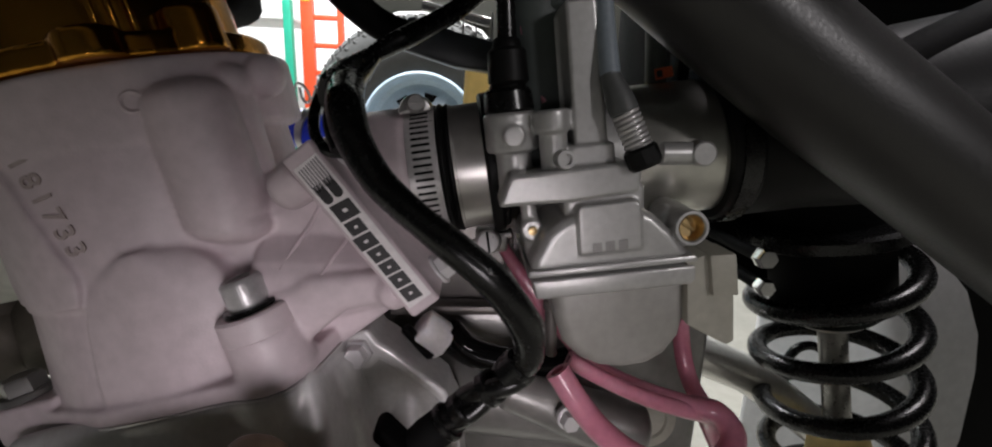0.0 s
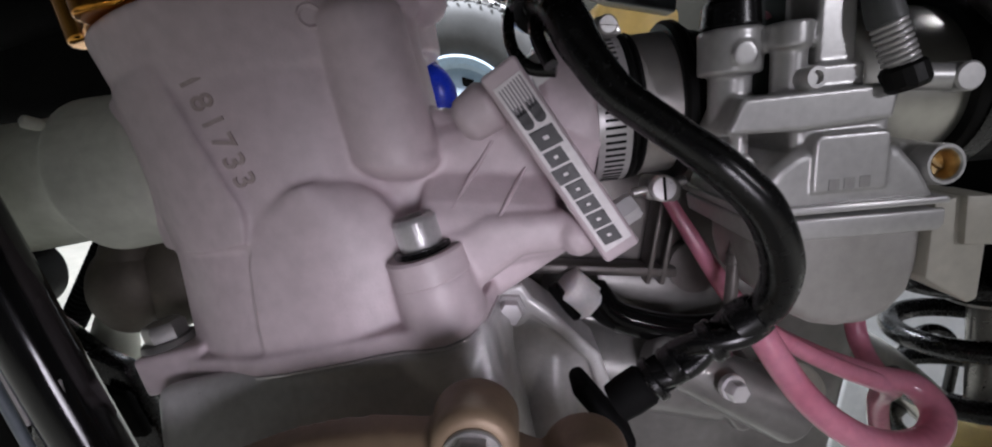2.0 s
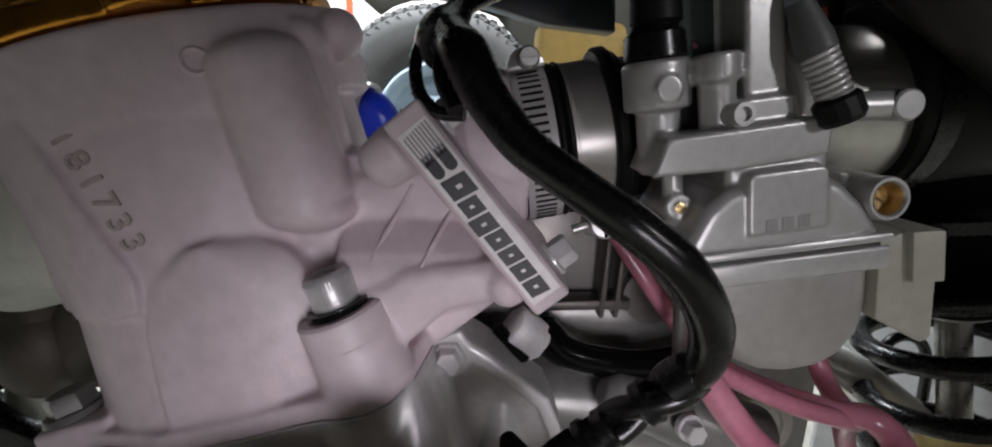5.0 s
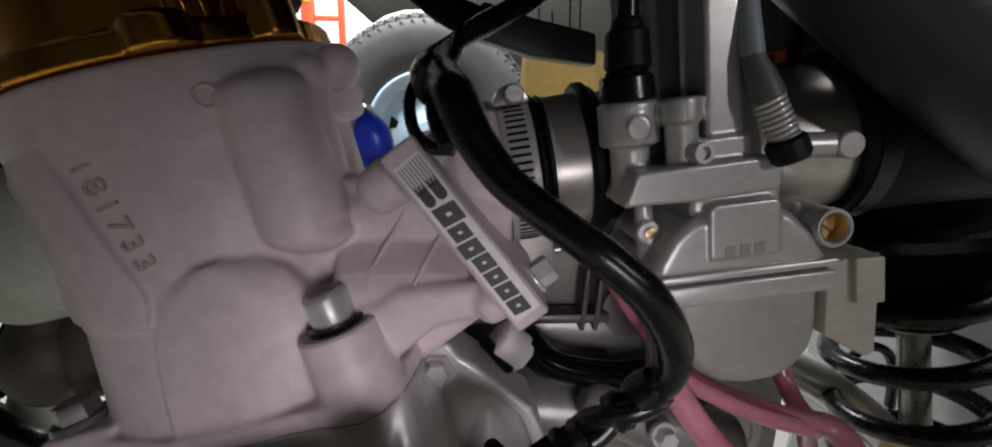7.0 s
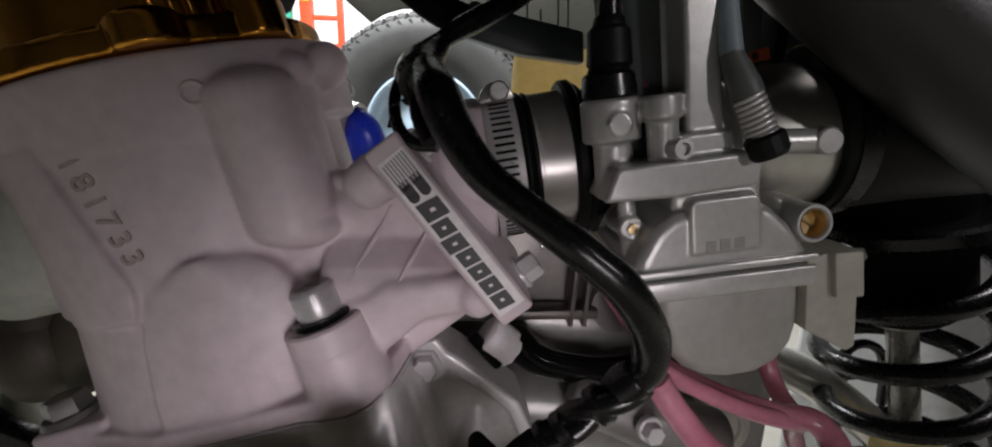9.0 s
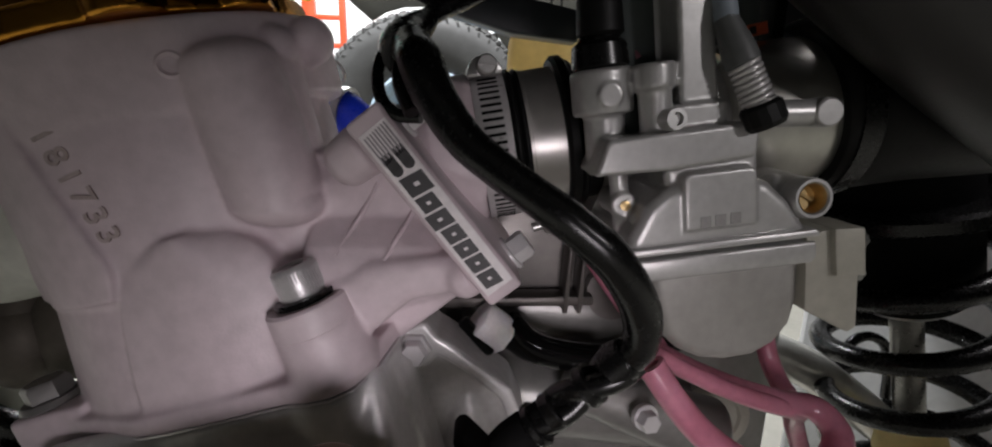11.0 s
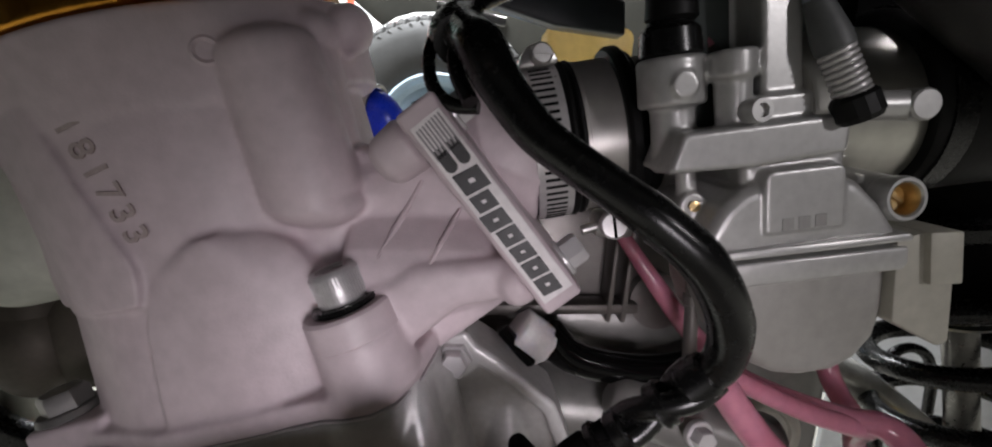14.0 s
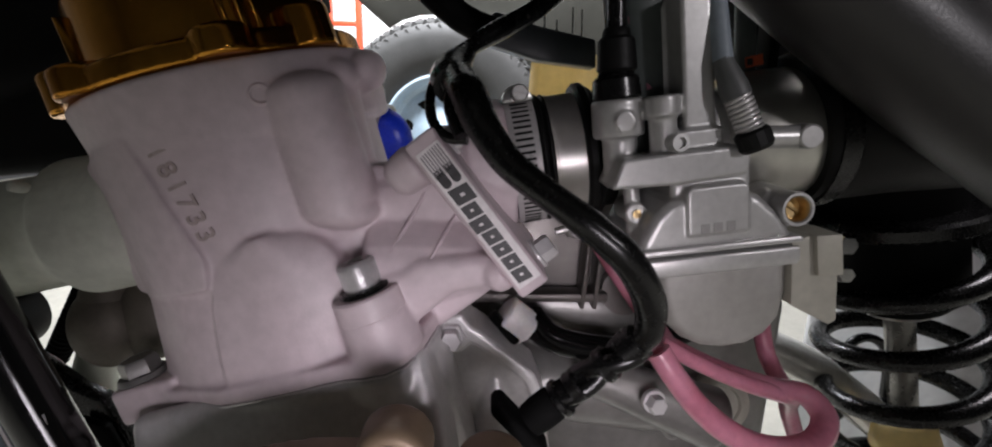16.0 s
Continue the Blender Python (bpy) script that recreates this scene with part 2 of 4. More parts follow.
def bevelled(bm, width, seg=2, angle=30):
    if width > 0:
        edges = [e for e in bm.edges if len(e.link_faces) == 2 and e.calc_face_angle(0) > radians(angle)]
        bmesh.ops.bevel(bm, geom=edges, offset=width * 0.001, segments=seg, affect="EDGES", profile=0.5)
    return bm


def box(size, m, bevel=0.8, seg=2):
    """A box of that size (mm) about the origin of the pose m."""
    bm = bmesh.new()
    bmesh.ops.create_cube(bm, size=1.0, matrix=Matrix.Diagonal((*(s * 0.001 for s in size), 1)))
    bevelled(bm, bevel, seg)
    bm.transform(m)
    return bm


def prism(outline, y0, y1, m, bevel=0.8, seg=2):
    """An outline of (x, z) in mm, drawn out from y0 to y1 in the pose m."""
    bm = bmesh.new()
    front = [bm.verts.new(mm(x, y0, z)) for x, z in outline]
    back = [bm.verts.new(mm(x, y1, z)) for x, z in outline]
    bm.faces.new(front), bm.faces.new(back[::-1])
    for i in range(len(front)):
        j = (i + 1) % len(front)
        bm.faces.new((front[j], front[i], back[i], back[j]))
    bmesh.ops.recalc_face_normals(bm, faces=bm.faces)
    bevelled(bm, bevel, seg)
    bm.transform(m)
    return bm


def ball(centre, radii, m=None, sub=5):
    bm = bmesh.new()
    bmesh.ops.create_icosphere(bm, subdivisions=sub, radius=1.0, matrix=Matrix.Translation(mm(*centre)) @ Matrix.Diagonal((*(r * 0.001 for r in radii), 1)))
    if m:
        bm.transform(m)
    return bm


def hexhead(a, b, r, dish=True):
    """A hexagonal bolt head from a to b (mm), chamfered on top."""
    h = (Vector(b) - Vector(a)).length
    return lathe([(0, 0), (r, 0), (r, h * 0.82), (r * 0.86, h), (0, h)], a, Vector(b) - Vector(a), 6)


def join(*parts):
    out = bmesh.new()
    for b in parts:
        me = bpy.data.meshes.new("tmp")
        b.to_mesh(me)
        out.from_mesh(me)
        bpy.data.meshes.remove(me)
        b.free()
    return out


def part(name, bm, mat, parent=None, label="", cast=0.0, soften=4, angle=38):
    """Links a bmesh as one mesh object. cast: voxel size in mm at which overlapping forms are fused into one casting with soft fillets."""
    me = bpy.data.meshes.new(name)
    bm.to_mesh(me)
    bm.free()
    me.polygons.foreach_set("use_smooth", [True] * len(me.polygons))
    me.set_sharp_from_angle(angle=radians(angle))
    me.materials.append(mat)
    ob = new(name, me)
    if cast:
        r = ob.modifiers.new("fuse", "REMESH")
        r.mode, r.voxel_size, r.use_smooth_shade = "VOXEL", cast * 0.001, True
        s = ob.modifiers.new("fillet", "SMOOTH")
        s.factor, s.iterations = 0.5, soften
    if parent:
        ob.parent = parent
    if label:
        ob["label"] = label
    return ob


def thing(name, label, category, group=""):
    return tagged(new(name), label, category, group)


def local(ox, oy, oz, tilt):
    """A working pose at (ox, oy, oz) mm: x along the part, tilted up by so many degrees, y away, z up."""
    return Matrix.Translation(mm(ox, oy, oz)) @ Matrix.Rotation(radians(-tilt), 4, "Y")


def in_mm(m, *p):
    """A point of a working pose, in mm of the place."""
    q = m @ mm(*p)
    return (q.x * 1000, q.y * 1000, q.z * 1000)


def along(m, *d):
    return m.to_3x3() @ Vector(d)

# ---- the garage ----
def slab(name, size, centre, mat, label, category="", bevel=0.0):
    bm = bmesh.new()
    bmesh.ops.create_cube(bm, size=1.0, matrix=Matrix.Translation(centre) @ Matrix.Diagonal((*size, 1)))
    bevelled(bm, bevel)
    ob = part(name, bm, mat)
    return tagged(ob, label, category or "structure", kind="structure")


slab("floor", (7.0, 7.0, 0.2), (0, 0.3, -0.1), FLOORM, "pale concrete garage floor", "floor")
slab("ceiling", (7.0, 7.0, 0.15), (0, 0.3, 2.735), CEIL, "grey painted garage ceiling", "ceiling")
slab("wall_north", (7.0, 0.15, 2.66), (0, 3.725, 1.33), WHITEP, "white painted garage wall behind the motorcycle", "wall")
# unseen closing walls, kept nearly black to cut light bounced onto the engine
slab("wall_south", (7.0, 0.15, 2.66), (0, -3.125, 1.33), GREYW, "unseen dark grey closing wall", "wall")
slab("wall_west", (0.15, 6.7, 2.66), (-3.425, 0.3, 1.33), GREYW, "unseen dark grey closing side wall", "wall")
slab("wall_east", (0.15, 6.7, 2.66), (3.425, 0.3, 1.33), GREYW, "unseen dark grey closing side wall", "wall")


def spare_wheel():
    """Spare wheel on its tread: tyre with lugs, pressed steel rim with windows, hub."""
    w = thing("spare_wheel", "parked wheel with dark treaded tyre and pale blue rim", "wheel")
    cx, cy, cz, R = -220, 1899, 424, 424
    tyre = [(214, -78), (230, -92), (284, -112), (300, -113), (304, -116), (310, -116), (314, -112.5), (348, -114), (386, -106), (411, -84), (422, -40), (424, 0), (422, 40), (411, 84), (386, 106), (348, 114), (284, 112), (230, 92), (214, 78), (206, 0), (214, -78)]
    part("tyre", lathe(tyre, (cx, cy, cz), (0, -1, 0), 72), TYRE, w)
    for k in range(60):
        a = 2 * math.pi * k / 60
        for s, off in ((-1, 0.0), (1, 0.5)):
            b = a + off * 2 * math.pi / 60
            m = Matrix.Translation(mm(cx, cy, cz)) @ Matrix.Rotation(b, 4, "Y") @ Matrix.Translation(mm(0, s * 62, R - 17.5)) @ Matrix.Rotation(radians(s * -24), 4, "X")
            part("tread_lug", box((27, 66, 22), m, 3, 1), TYRE, w)
        for lean, deep in ((28, -99), (-28, -108)):
            m = Matrix.Translation(mm(cx, cy, cz)) @ Matrix.Rotation(a + (0.05 if lean > 0 else 0.0), 4, "Y") @ Matrix.Translation(mm(0, deep + 6.5, 397 if lean > 0 else 376)) @ Matrix.Rotation(radians(lean), 4, "Y")
            part("shoulder_lug", box((11, 13, 36), m, 2, 1), TYRE, w)
    rim = [(221, 84), (222, 96), (214, 100), (206, 96), (200, 70), (194, 52), (178, 42), (160, 44), (150, 52), (70, 66), (66, 70), (44, 74), (40, 96), (0, 98)]
    part("rim", lathe(rim, (cx, cy, cz), (0, -1, 0), 72), RIM, w)
    for k in range(8):
        a = 2 * math.pi * (k + 0.3) / 8
        m = Matrix.Translation(mm(cx, cy - 49, cz)) @ Matrix.Rotation(a, 4, "Y") @ Matrix.Translation(mm(0, 0, 128))
        part("rim_window", prism([(-24, 18), (24, 18), (12, -18), (-12, -18)], -9, 4, m, 3), DULL, w)
    return w


spare_wheel()


def trailer_fender():
    f = thing("trailer_fender", "dark olive grey fender arching over the wheel", "fender")
    arch = [(-413, 803), (-365, 833), (-300, 852), (-220, 856), (-140, 848), (0, 802), (150, 640), (700, 640), (700, 1700), (-1000, 1700), (-1000, 1290)]
    part("panel", prism(arch, 1835, 1850, Matrix.Identity(4), 3, 2), OLIVE, f)
    # lit clear lens of a light strip, its brightness imitated with chrome
    part("lens_strip", box((250, 14, 34), pose(-0.094, 1.826, 0.848, 0, 11.5, 0), 4), CHROME, f, "clear light lens strip drawn in bright metal")
    return f


trailer_fender()


def red_ladder():
    t = thing("red_ladder", "red painted ladder rack leaning against the wall", "ladder")
    for x in (-985, -800):
        part("rail", box((70 if x < -900 else 34, 40, 1900), pose(x * 0.001, 2.9, 0.95, 0, 0, 0), 4), RED, t)
    for z in range(250, 1900, 150):
        part("rung", box((150, 26, 26), pose(-0.89, 2.9, z * 0.001), 3), RED, t)
    part("sticker", box((44, 4, 120), pose(-0.985, 2.876, 1.14), 1), REDGLOW, t, "yellow paper sticker")
    return t


red_ladder()


def green_rack():
    g = thing("green_rack", "green painted steel rack with a hanging chain", "rack")
    for x in (-1075, -1480):
        part("upright", box((46, 46, 1800), pose(x * 0.001, 2.85, 0.9), 4), GREEN, g)
    for z in (300, 990, 1600):
        part("shelf", box((430, 330, 26), pose(-1.28, 3.02, z * 0.001), 4), WHITEP, g)
    return g


green_rack()


def chain():
    c = thing("steel_chain", "zinc plated chain hanging from the rack", "chain")
    for k in range(9):
        f = k / 8
        p = Vector((-1.33 + 0.22 * f, 2.80, 1.03 + 0.1 * (f - 0.15) ** 2 * 4 - 0.02))
        ring = [(22 * math.cos(a), 12 * math.sin(a)) for a in (2 * math.pi * j / 10 for j in range(11))]
        m = Matrix.Translation(p) @ Matrix.Rotation(radians(-20 - 35 * f), 4, "Y") @ Matrix.Rotation(radians(90 * (k % 2)), 4, "X")
        pts = [in_mm(m, x, 0, z) for x, z in ring]
        part("link", tube(pts, 4, 6, 2), STEEL, c)
    return c


chain()

# ---- the cylinder ----
CY = local(-118, 157, 391, 16)
AX = along(CY, 0, 0, 1)
PL = local(-42.7, 154.5, 459.7, -51.8)
LG = local(-86, 163, 429.6, 19)
FLAT = CY @ Matrix.Rotation(radians(90), 4, "X")


def cy(u, v, w):
    return in_mm(CY, u, v, w)


def cy_rod(u, v, w0, w1, r0, r1=None, bevel=2.0, seg=32):
    return rod(cy(u, v, w0), cy(u, v, w1), r0, r1, seg, bevel)


# outline of the base flange, towards the viewer
FOOT = [(-66, -60), (-64, -17), (-56, -12), (-45, -8), (-34, -3.4), (-24, 0.8), (-14, 2.4), (5, 3.5), (17, 3.8), (27, 4.4), (35, 7), (43, 8), (50, 5), (56, -5), (60, -24), (60, -60)]


def bulge(outline, front, lean=0.0, crown=0.0, r=None, bow=0.0, fade=0.0):
    """A raised field on the cylinder wall. outline: rows of (height, left, right) in mm from the bottom up; front: how near its face stands;
    r: the radius of its face about the cylinder's axis; lean: set back per mm of height; crown: rounding of the face at its left edge, fade: at its right edge; bow: curve of the face away to the left."""
    bm = bmesh.new()
    n, grid, w0 = 14, [], outline[0][0]
    hs = [h for h, _, _ in outline]
    rows = np.linspace(hs[0], hs[-1], 22)
    for w in rows:
        a = float(np.interp(w, hs, [o[1] for o in outline]))
        b = float(np.interp(w, hs, [o[2] for o in outline]))
        line = []
        for k in range(n + 1):
            u = a + (b - a) * k / n
            v = 60 - math.sqrt(r * r - (u + 6) ** 2) if r else front
            edge = max(0, 1 - 2 * k / n) ** 2 * crown + max(0, 2 * k / n - 1) ** 1.5 * fade + bow * (b - u) ** 2
            line.append((bm.verts.new(CY @ mm(u, v + lean * (w - w0) + edge, w)), bm.verts.new(CY @ mm(u, 62, w))))
        grid.append(line)
    for i in range(len(grid) - 1):
        for k in range(n):
            for j, o in ((0, 1), (1, -1)):
                q = [grid[i][k][j], grid[i][k + 1][j], grid[i + 1][k + 1][j], grid[i + 1][k][j]]
                bm.faces.new(q[::o])
        for k in (0, n):
            bm.faces.new((grid[i][k][0], grid[i + 1][k][0], grid[i + 1][k][1], grid[i][k][1]))
    for i in (0, -1):
        for k in range(n):
            bm.faces.new((grid[i][k][0], grid[i][k][1], grid[i][k + 1][1], grid[i][k + 1][0]))
    bmesh.ops.recalc_face_normals(bm, faces=bm.faces)
    return bm


def digits(text, size, m, depth=0.25):
    """A line of figures in the built-in font as a mesh, cut from a text curve at the pose m."""
    cu = bpy.data.curves.new("figures", "FONT")
    cu.body, cu.size, cu.extrude, cu.align_x, cu.align_y = text, size * 0.001, depth * 0.001, "CENTER", "CENTER"
    cu.offset = 0.00012
    ob = bpy.data.objects.new("figures", cu)
    me = ob.to_mesh()
    bm = bmesh.new()
    bm.from_mesh(me)
    ob.to_mesh_clear()
    bpy.data.objects.remove(ob)
    bpy.data.curves.remove(cu)
    bm.transform(m)
    return bm


def engine_cylinder():
    c = thing("engine_cylinder", "pale grey cast two-stroke engine cylinder with soft transfer bulges", "engine cylinder")
    forms = [
        cy_rod(-6, 60, 40, 97, 56, 57, 1, 72),
        cy_rod(-6, 60, 94, 119, 57.4, 60.4, 1, 72),
        cy_rod(-6, 60, 1, 60, 53, 53, 3, 64),
        cy_rod(-4, 62, 0, 7, 56, 55, 2, 64),
        # stud boss, ends in a rounded foot above the lug
        rod(cy(37.8, 21.3, 57), cy(37.4, 22.3, 104), 15.4, 15.2, 48, 2),
        ball(cy(37.7, 21.5, 57.5), (15.3, 15.3, 8)),
        rod(cy(37, 36, 50), cy(39, 36, 106), 14.6, 15.4, 44, 3),
        ball((37.4, 22.3, 103), (15.0, 15.0, 8), CY),
        # upper field beside the figures, overhanging the lower wall
        bulge([(42.5, -60, -13.6), (47, -61, -11.4), (54, -61, -10), (90, -62, -19), (101, -62, -22)], 0, lean=0.012, r=59.4),
        cy_rod(-40, 45, 43, 101, 26, 25, 2, 48),
        # lower left field
        bulge([(-3, -60, -14), (10, -58, -14), (42, -53, -12)], 0.5, lean=0.125, bow=0.0105),
        cy_rod(-38, 46, 0, 44, 27.5, 25, 2, 48),
        # lower middle field with a rounded head
        bulge([(-3, -20.5, 38), (5, -20.2, 38), (15, -19.4, 38), (26, -17.6, 37), (33, -16.2, 36), (41, -13.6, 34), (47, -10, 31), (51, -6.4, 27), (54.5, -0.5, 22), (57, 6, 16)], -2.4, lean=0.066, crown=2.6, fade=9),
        cy_rod(22, 30, 0, 52, 22, 18, 7, 40),
        cy_rod(27, 22, 0, 40, 15, 12, 6),
        cy_rod(36, 38, 0, 62, 20, 21, 6, 40),
        box((62, 44, 58), CY @ pose(0.060, 0.0435, 0.036), 8, 3),
        rod(in_mm(LG, 0, 0, -29), in_mm(LG, 0, 0, -9), 14.6, 13.6, 40, 1.5),
        rod(in_mm(LG, 0, 0, -10), in_mm(LG, 0, 0, -1.6), 12.6, 12.2, 40, 1.2),
        prism([(-104, 399), (-75, 407), (-59, 421), (-52, 427), (-36, 430), (-36, 443.5), (-66, 440.5), (-72, 437), (-98, 428)], 161.5, 194, Matrix.Identity(4), 5, 4),
        box((40, 34, 30), CY @ pose(0.030, 0.026, 0.012), 3),
        box((28, 28, 16), CY @ pose(-0.0640, 0.0265, 0.0005), 1.2),
        prism(FOOT, -2.5, 4.5, FLAT, 1.0, 2),
        cy_rod(-1, 63, 92, 119, 58.5, 60.2, 1, 64),
        ball(cy(58.6, 44, 108.5), (8, 9, 8.5)),
        ball(cy(49, 34, 108), (8, 8, 7)),
        # reed housing, its bolt bosses and the rib to the base lug
        box((52, 60, 46), PL @ pose(0.008, 0.058, -0.030), 4),
        box((50, 44, 40), PL @ pose(0.010, 0.056, -0.062), 6),
        rod(in_mm(PL, -27, 11, -5), in_mm(PL, -27, 11, -20), 8.6, 7.6, 28, 3),
        rod(in_mm(PL, 24, 11, -5), in_mm(PL, 24, 11, -15), 7.6, 6.8, 28, 3),
        prism([(164, 428), (164, 438), (168, 444), (182, 455), (184, 474), (200, 474), (200, 428)], 42, 88, Matrix.Rotation(radians(90), 4, "Z"), 3, 3),
    ]
    part("body", join(*forms), CAST, c, "", cast=0.75, soften=15)
    # fine raised ribs on the recessed housing wall
    for path in ([(-76.7, 166.4, 441.8), (-73.2, 173.2, 448.3), (-69.1, 178.3, 455.4), (-64.6, 178.3, 463.9)], [(-60.9, 164.9, 440.7), (-58.0, 170.1, 445.8), (-55.2, 175.7, 450.2), (-52.7, 178.3, 455.0)]):
        part("rib", tube(path, [0.5, 0.9, 0.9, 0.6], 8), CAST, c)
    part("casting_ring", lathe([(2.4, 0), (4.0, 0), (4.2, 0.7), (3.4, 1.2), (2.4, 0.5), (2.4, 0)], cy(26.4, 10.8, 105.2), along(CY, 0.45, -1, 0), 24), CAST, c)
    # stamped serial figures that read down the wall
    line = CY @ Matrix.Translation(mm(-9.4, 3.15, 78.6)) @ Matrix.Rotation(radians(90 - 9), 4, "Y") @ Matrix.Rotation(radians(90), 4, "X")
    for k, figure in enumerate("181733"):
        part("stamped_figure", digits(figure, 9.8, line @ Matrix.Translation(mm((k - 2.5) * 6.45, 0, 0.1))), STAMP, c, "brown stamped figure")
    # exhaust spigot at the front
    part("exhaust_spigot", join(rod((-180, 205, 450), (-270, 205, 431), 24, 26.5, 40, 3), rod((-186, 205, 448), (-224, 205, 440), 30, 31, 40, 5), rod((-219, 178, 462), (-221, 172, 464), 2.5, 2.5, 12, 0.4)), SPIGOT, c, "grey-green cast spigot", cast=1.2, soften=4)
    part("bolt_boss", rod(in_mm(LG, 0, 0, -11), in_mm(LG, 0, 0, -1.4), 13.7, 13.3, 56, 0.9), CAST, c)
    # base bolt with knurled socket head and washer
    b = part("base_bolt", lathe([(0, 0), (7.0, 0), (7.2, 0.6), (7.2, 9.2), (6.3, 10.4), (4.9, 10.4), (4.5, 9.6), (0, 9.4)], in_mm(LG, 0, 0, 0.2), along(LG, 0, 0, 1), 48), HEADB, c, "zinc plated socket head bolt")
    part("socket", lathe([(0, 9.3), (4.2, 9.3), (4.2, 9.75), (0, 9.75)], in_mm(LG, 0, 0, 0.2), along(LG, 0, 0, 1), 6), DAMPER, b, "dark hex socket")
    part("washer", lathe([(0, 0), (9.6, 0), (9.9, 0.9), (9.4, 2.0), (0, 2.0)], in_mm(LG, 0, 0, -1.6), along(LG, 0, 0, 1), 36), BLACK, b, "black washer")
    knurl = []
    for k in range(44):
        a = 2 * math.pi * k / 44
        m = LG @ Matrix.Translation(mm(7.15 * math.cos(a), 7.15 * math.sin(a), 5.4)) @ Matrix.Rotation(a, 4, "Z")
        knurl.append(box((0.35, 0.5, 7.4), m, 0, 1))
    part("knurling", join(*knurl), HEADB, b)
    n = part("stud_nut", hexhead(cy(-70, 24, 10.5), cy(-70, 24, 17.5), 7.6), GEARC, c, "zinc plated flange nut")
    part("flange", rod(cy(-70, 24, 8.2), cy(-70, 24, 11), 10, 9.4, 32, 0.5), GEARC, n)
    part("base_gasket", prism([(x, z - 0.3) for x, z in FOOT], -3.3, -2.5, FLAT, 0.05, 1), BOLT, c, "bright metal base gasket edge")
    return c


engine_cylinder()


def cylinder_head():
    h = thing("cylinder_head", "gold anodised billet cylinder head on top of the cylinder", "cylinder head")
    forms = [cy_rod(-6, 60, 119.2, 128, 60, 59.5, 1.0, 72), cy_rod(-6, 60, 126, 158, 50, 49, 2.0, 72)]
    for a in (-150, -118, -62, -28, 60, 120, 170):
        ca, sa = math.cos(radians(a)), math.sin(radians(a))
        forms.append(cy_rod(-6 + 55 * ca, 60 + 55 * sa, 119.3, 136 if a in (-150, -28) else 130, 10.5, 10, 1.0, 28))
    part("body", join(*forms), GOLD, h, "", cast=0.9, soften=2)
    # upright ribs milled into the dome
    for a in (-58, -52, -46, -132):
        ca, sa = math.cos(radians(a)), math.sin(radians(a))
        part("milled_rib", box((2.2, 5, 22), CY @ pose((-6 + 50 * ca) * 0.001, (60 + 50 * sa) * 0.001, 0.140, 0, 0, a + 90), 0.5), GOLD, h)
    for a in (-118, -88, -62):
        ca, sa = math.cos(radians(a)), math.sin(radians(a))
        part("head_nut", hexhead(cy(-6 + 36 * ca, 60 + 36 * sa, 157.5), cy(-6 + 36 * ca, 60 + 36 * sa, 165), 7), STEEL, h, "steel head nut")
    return h


cylinder_head()


BORE = Vector((0.985, 0.0, 0.172))


def bore(s):
    """A point of the intake axis, s mm along it."""
    q = Vector((-4, 200, 479)) + BORE * s
    return (q.x, q.y, q.z)


def collar(s0, s1, r, inner, bevel=0.5, seg=56):
    h = s1 - s0
    return lathe([(inner, 0), (r - bevel, 0), (r, bevel), (r, h - bevel), (r - bevel, h), (inner, h), (inner, 0)], bore(s0), BORE, seg)


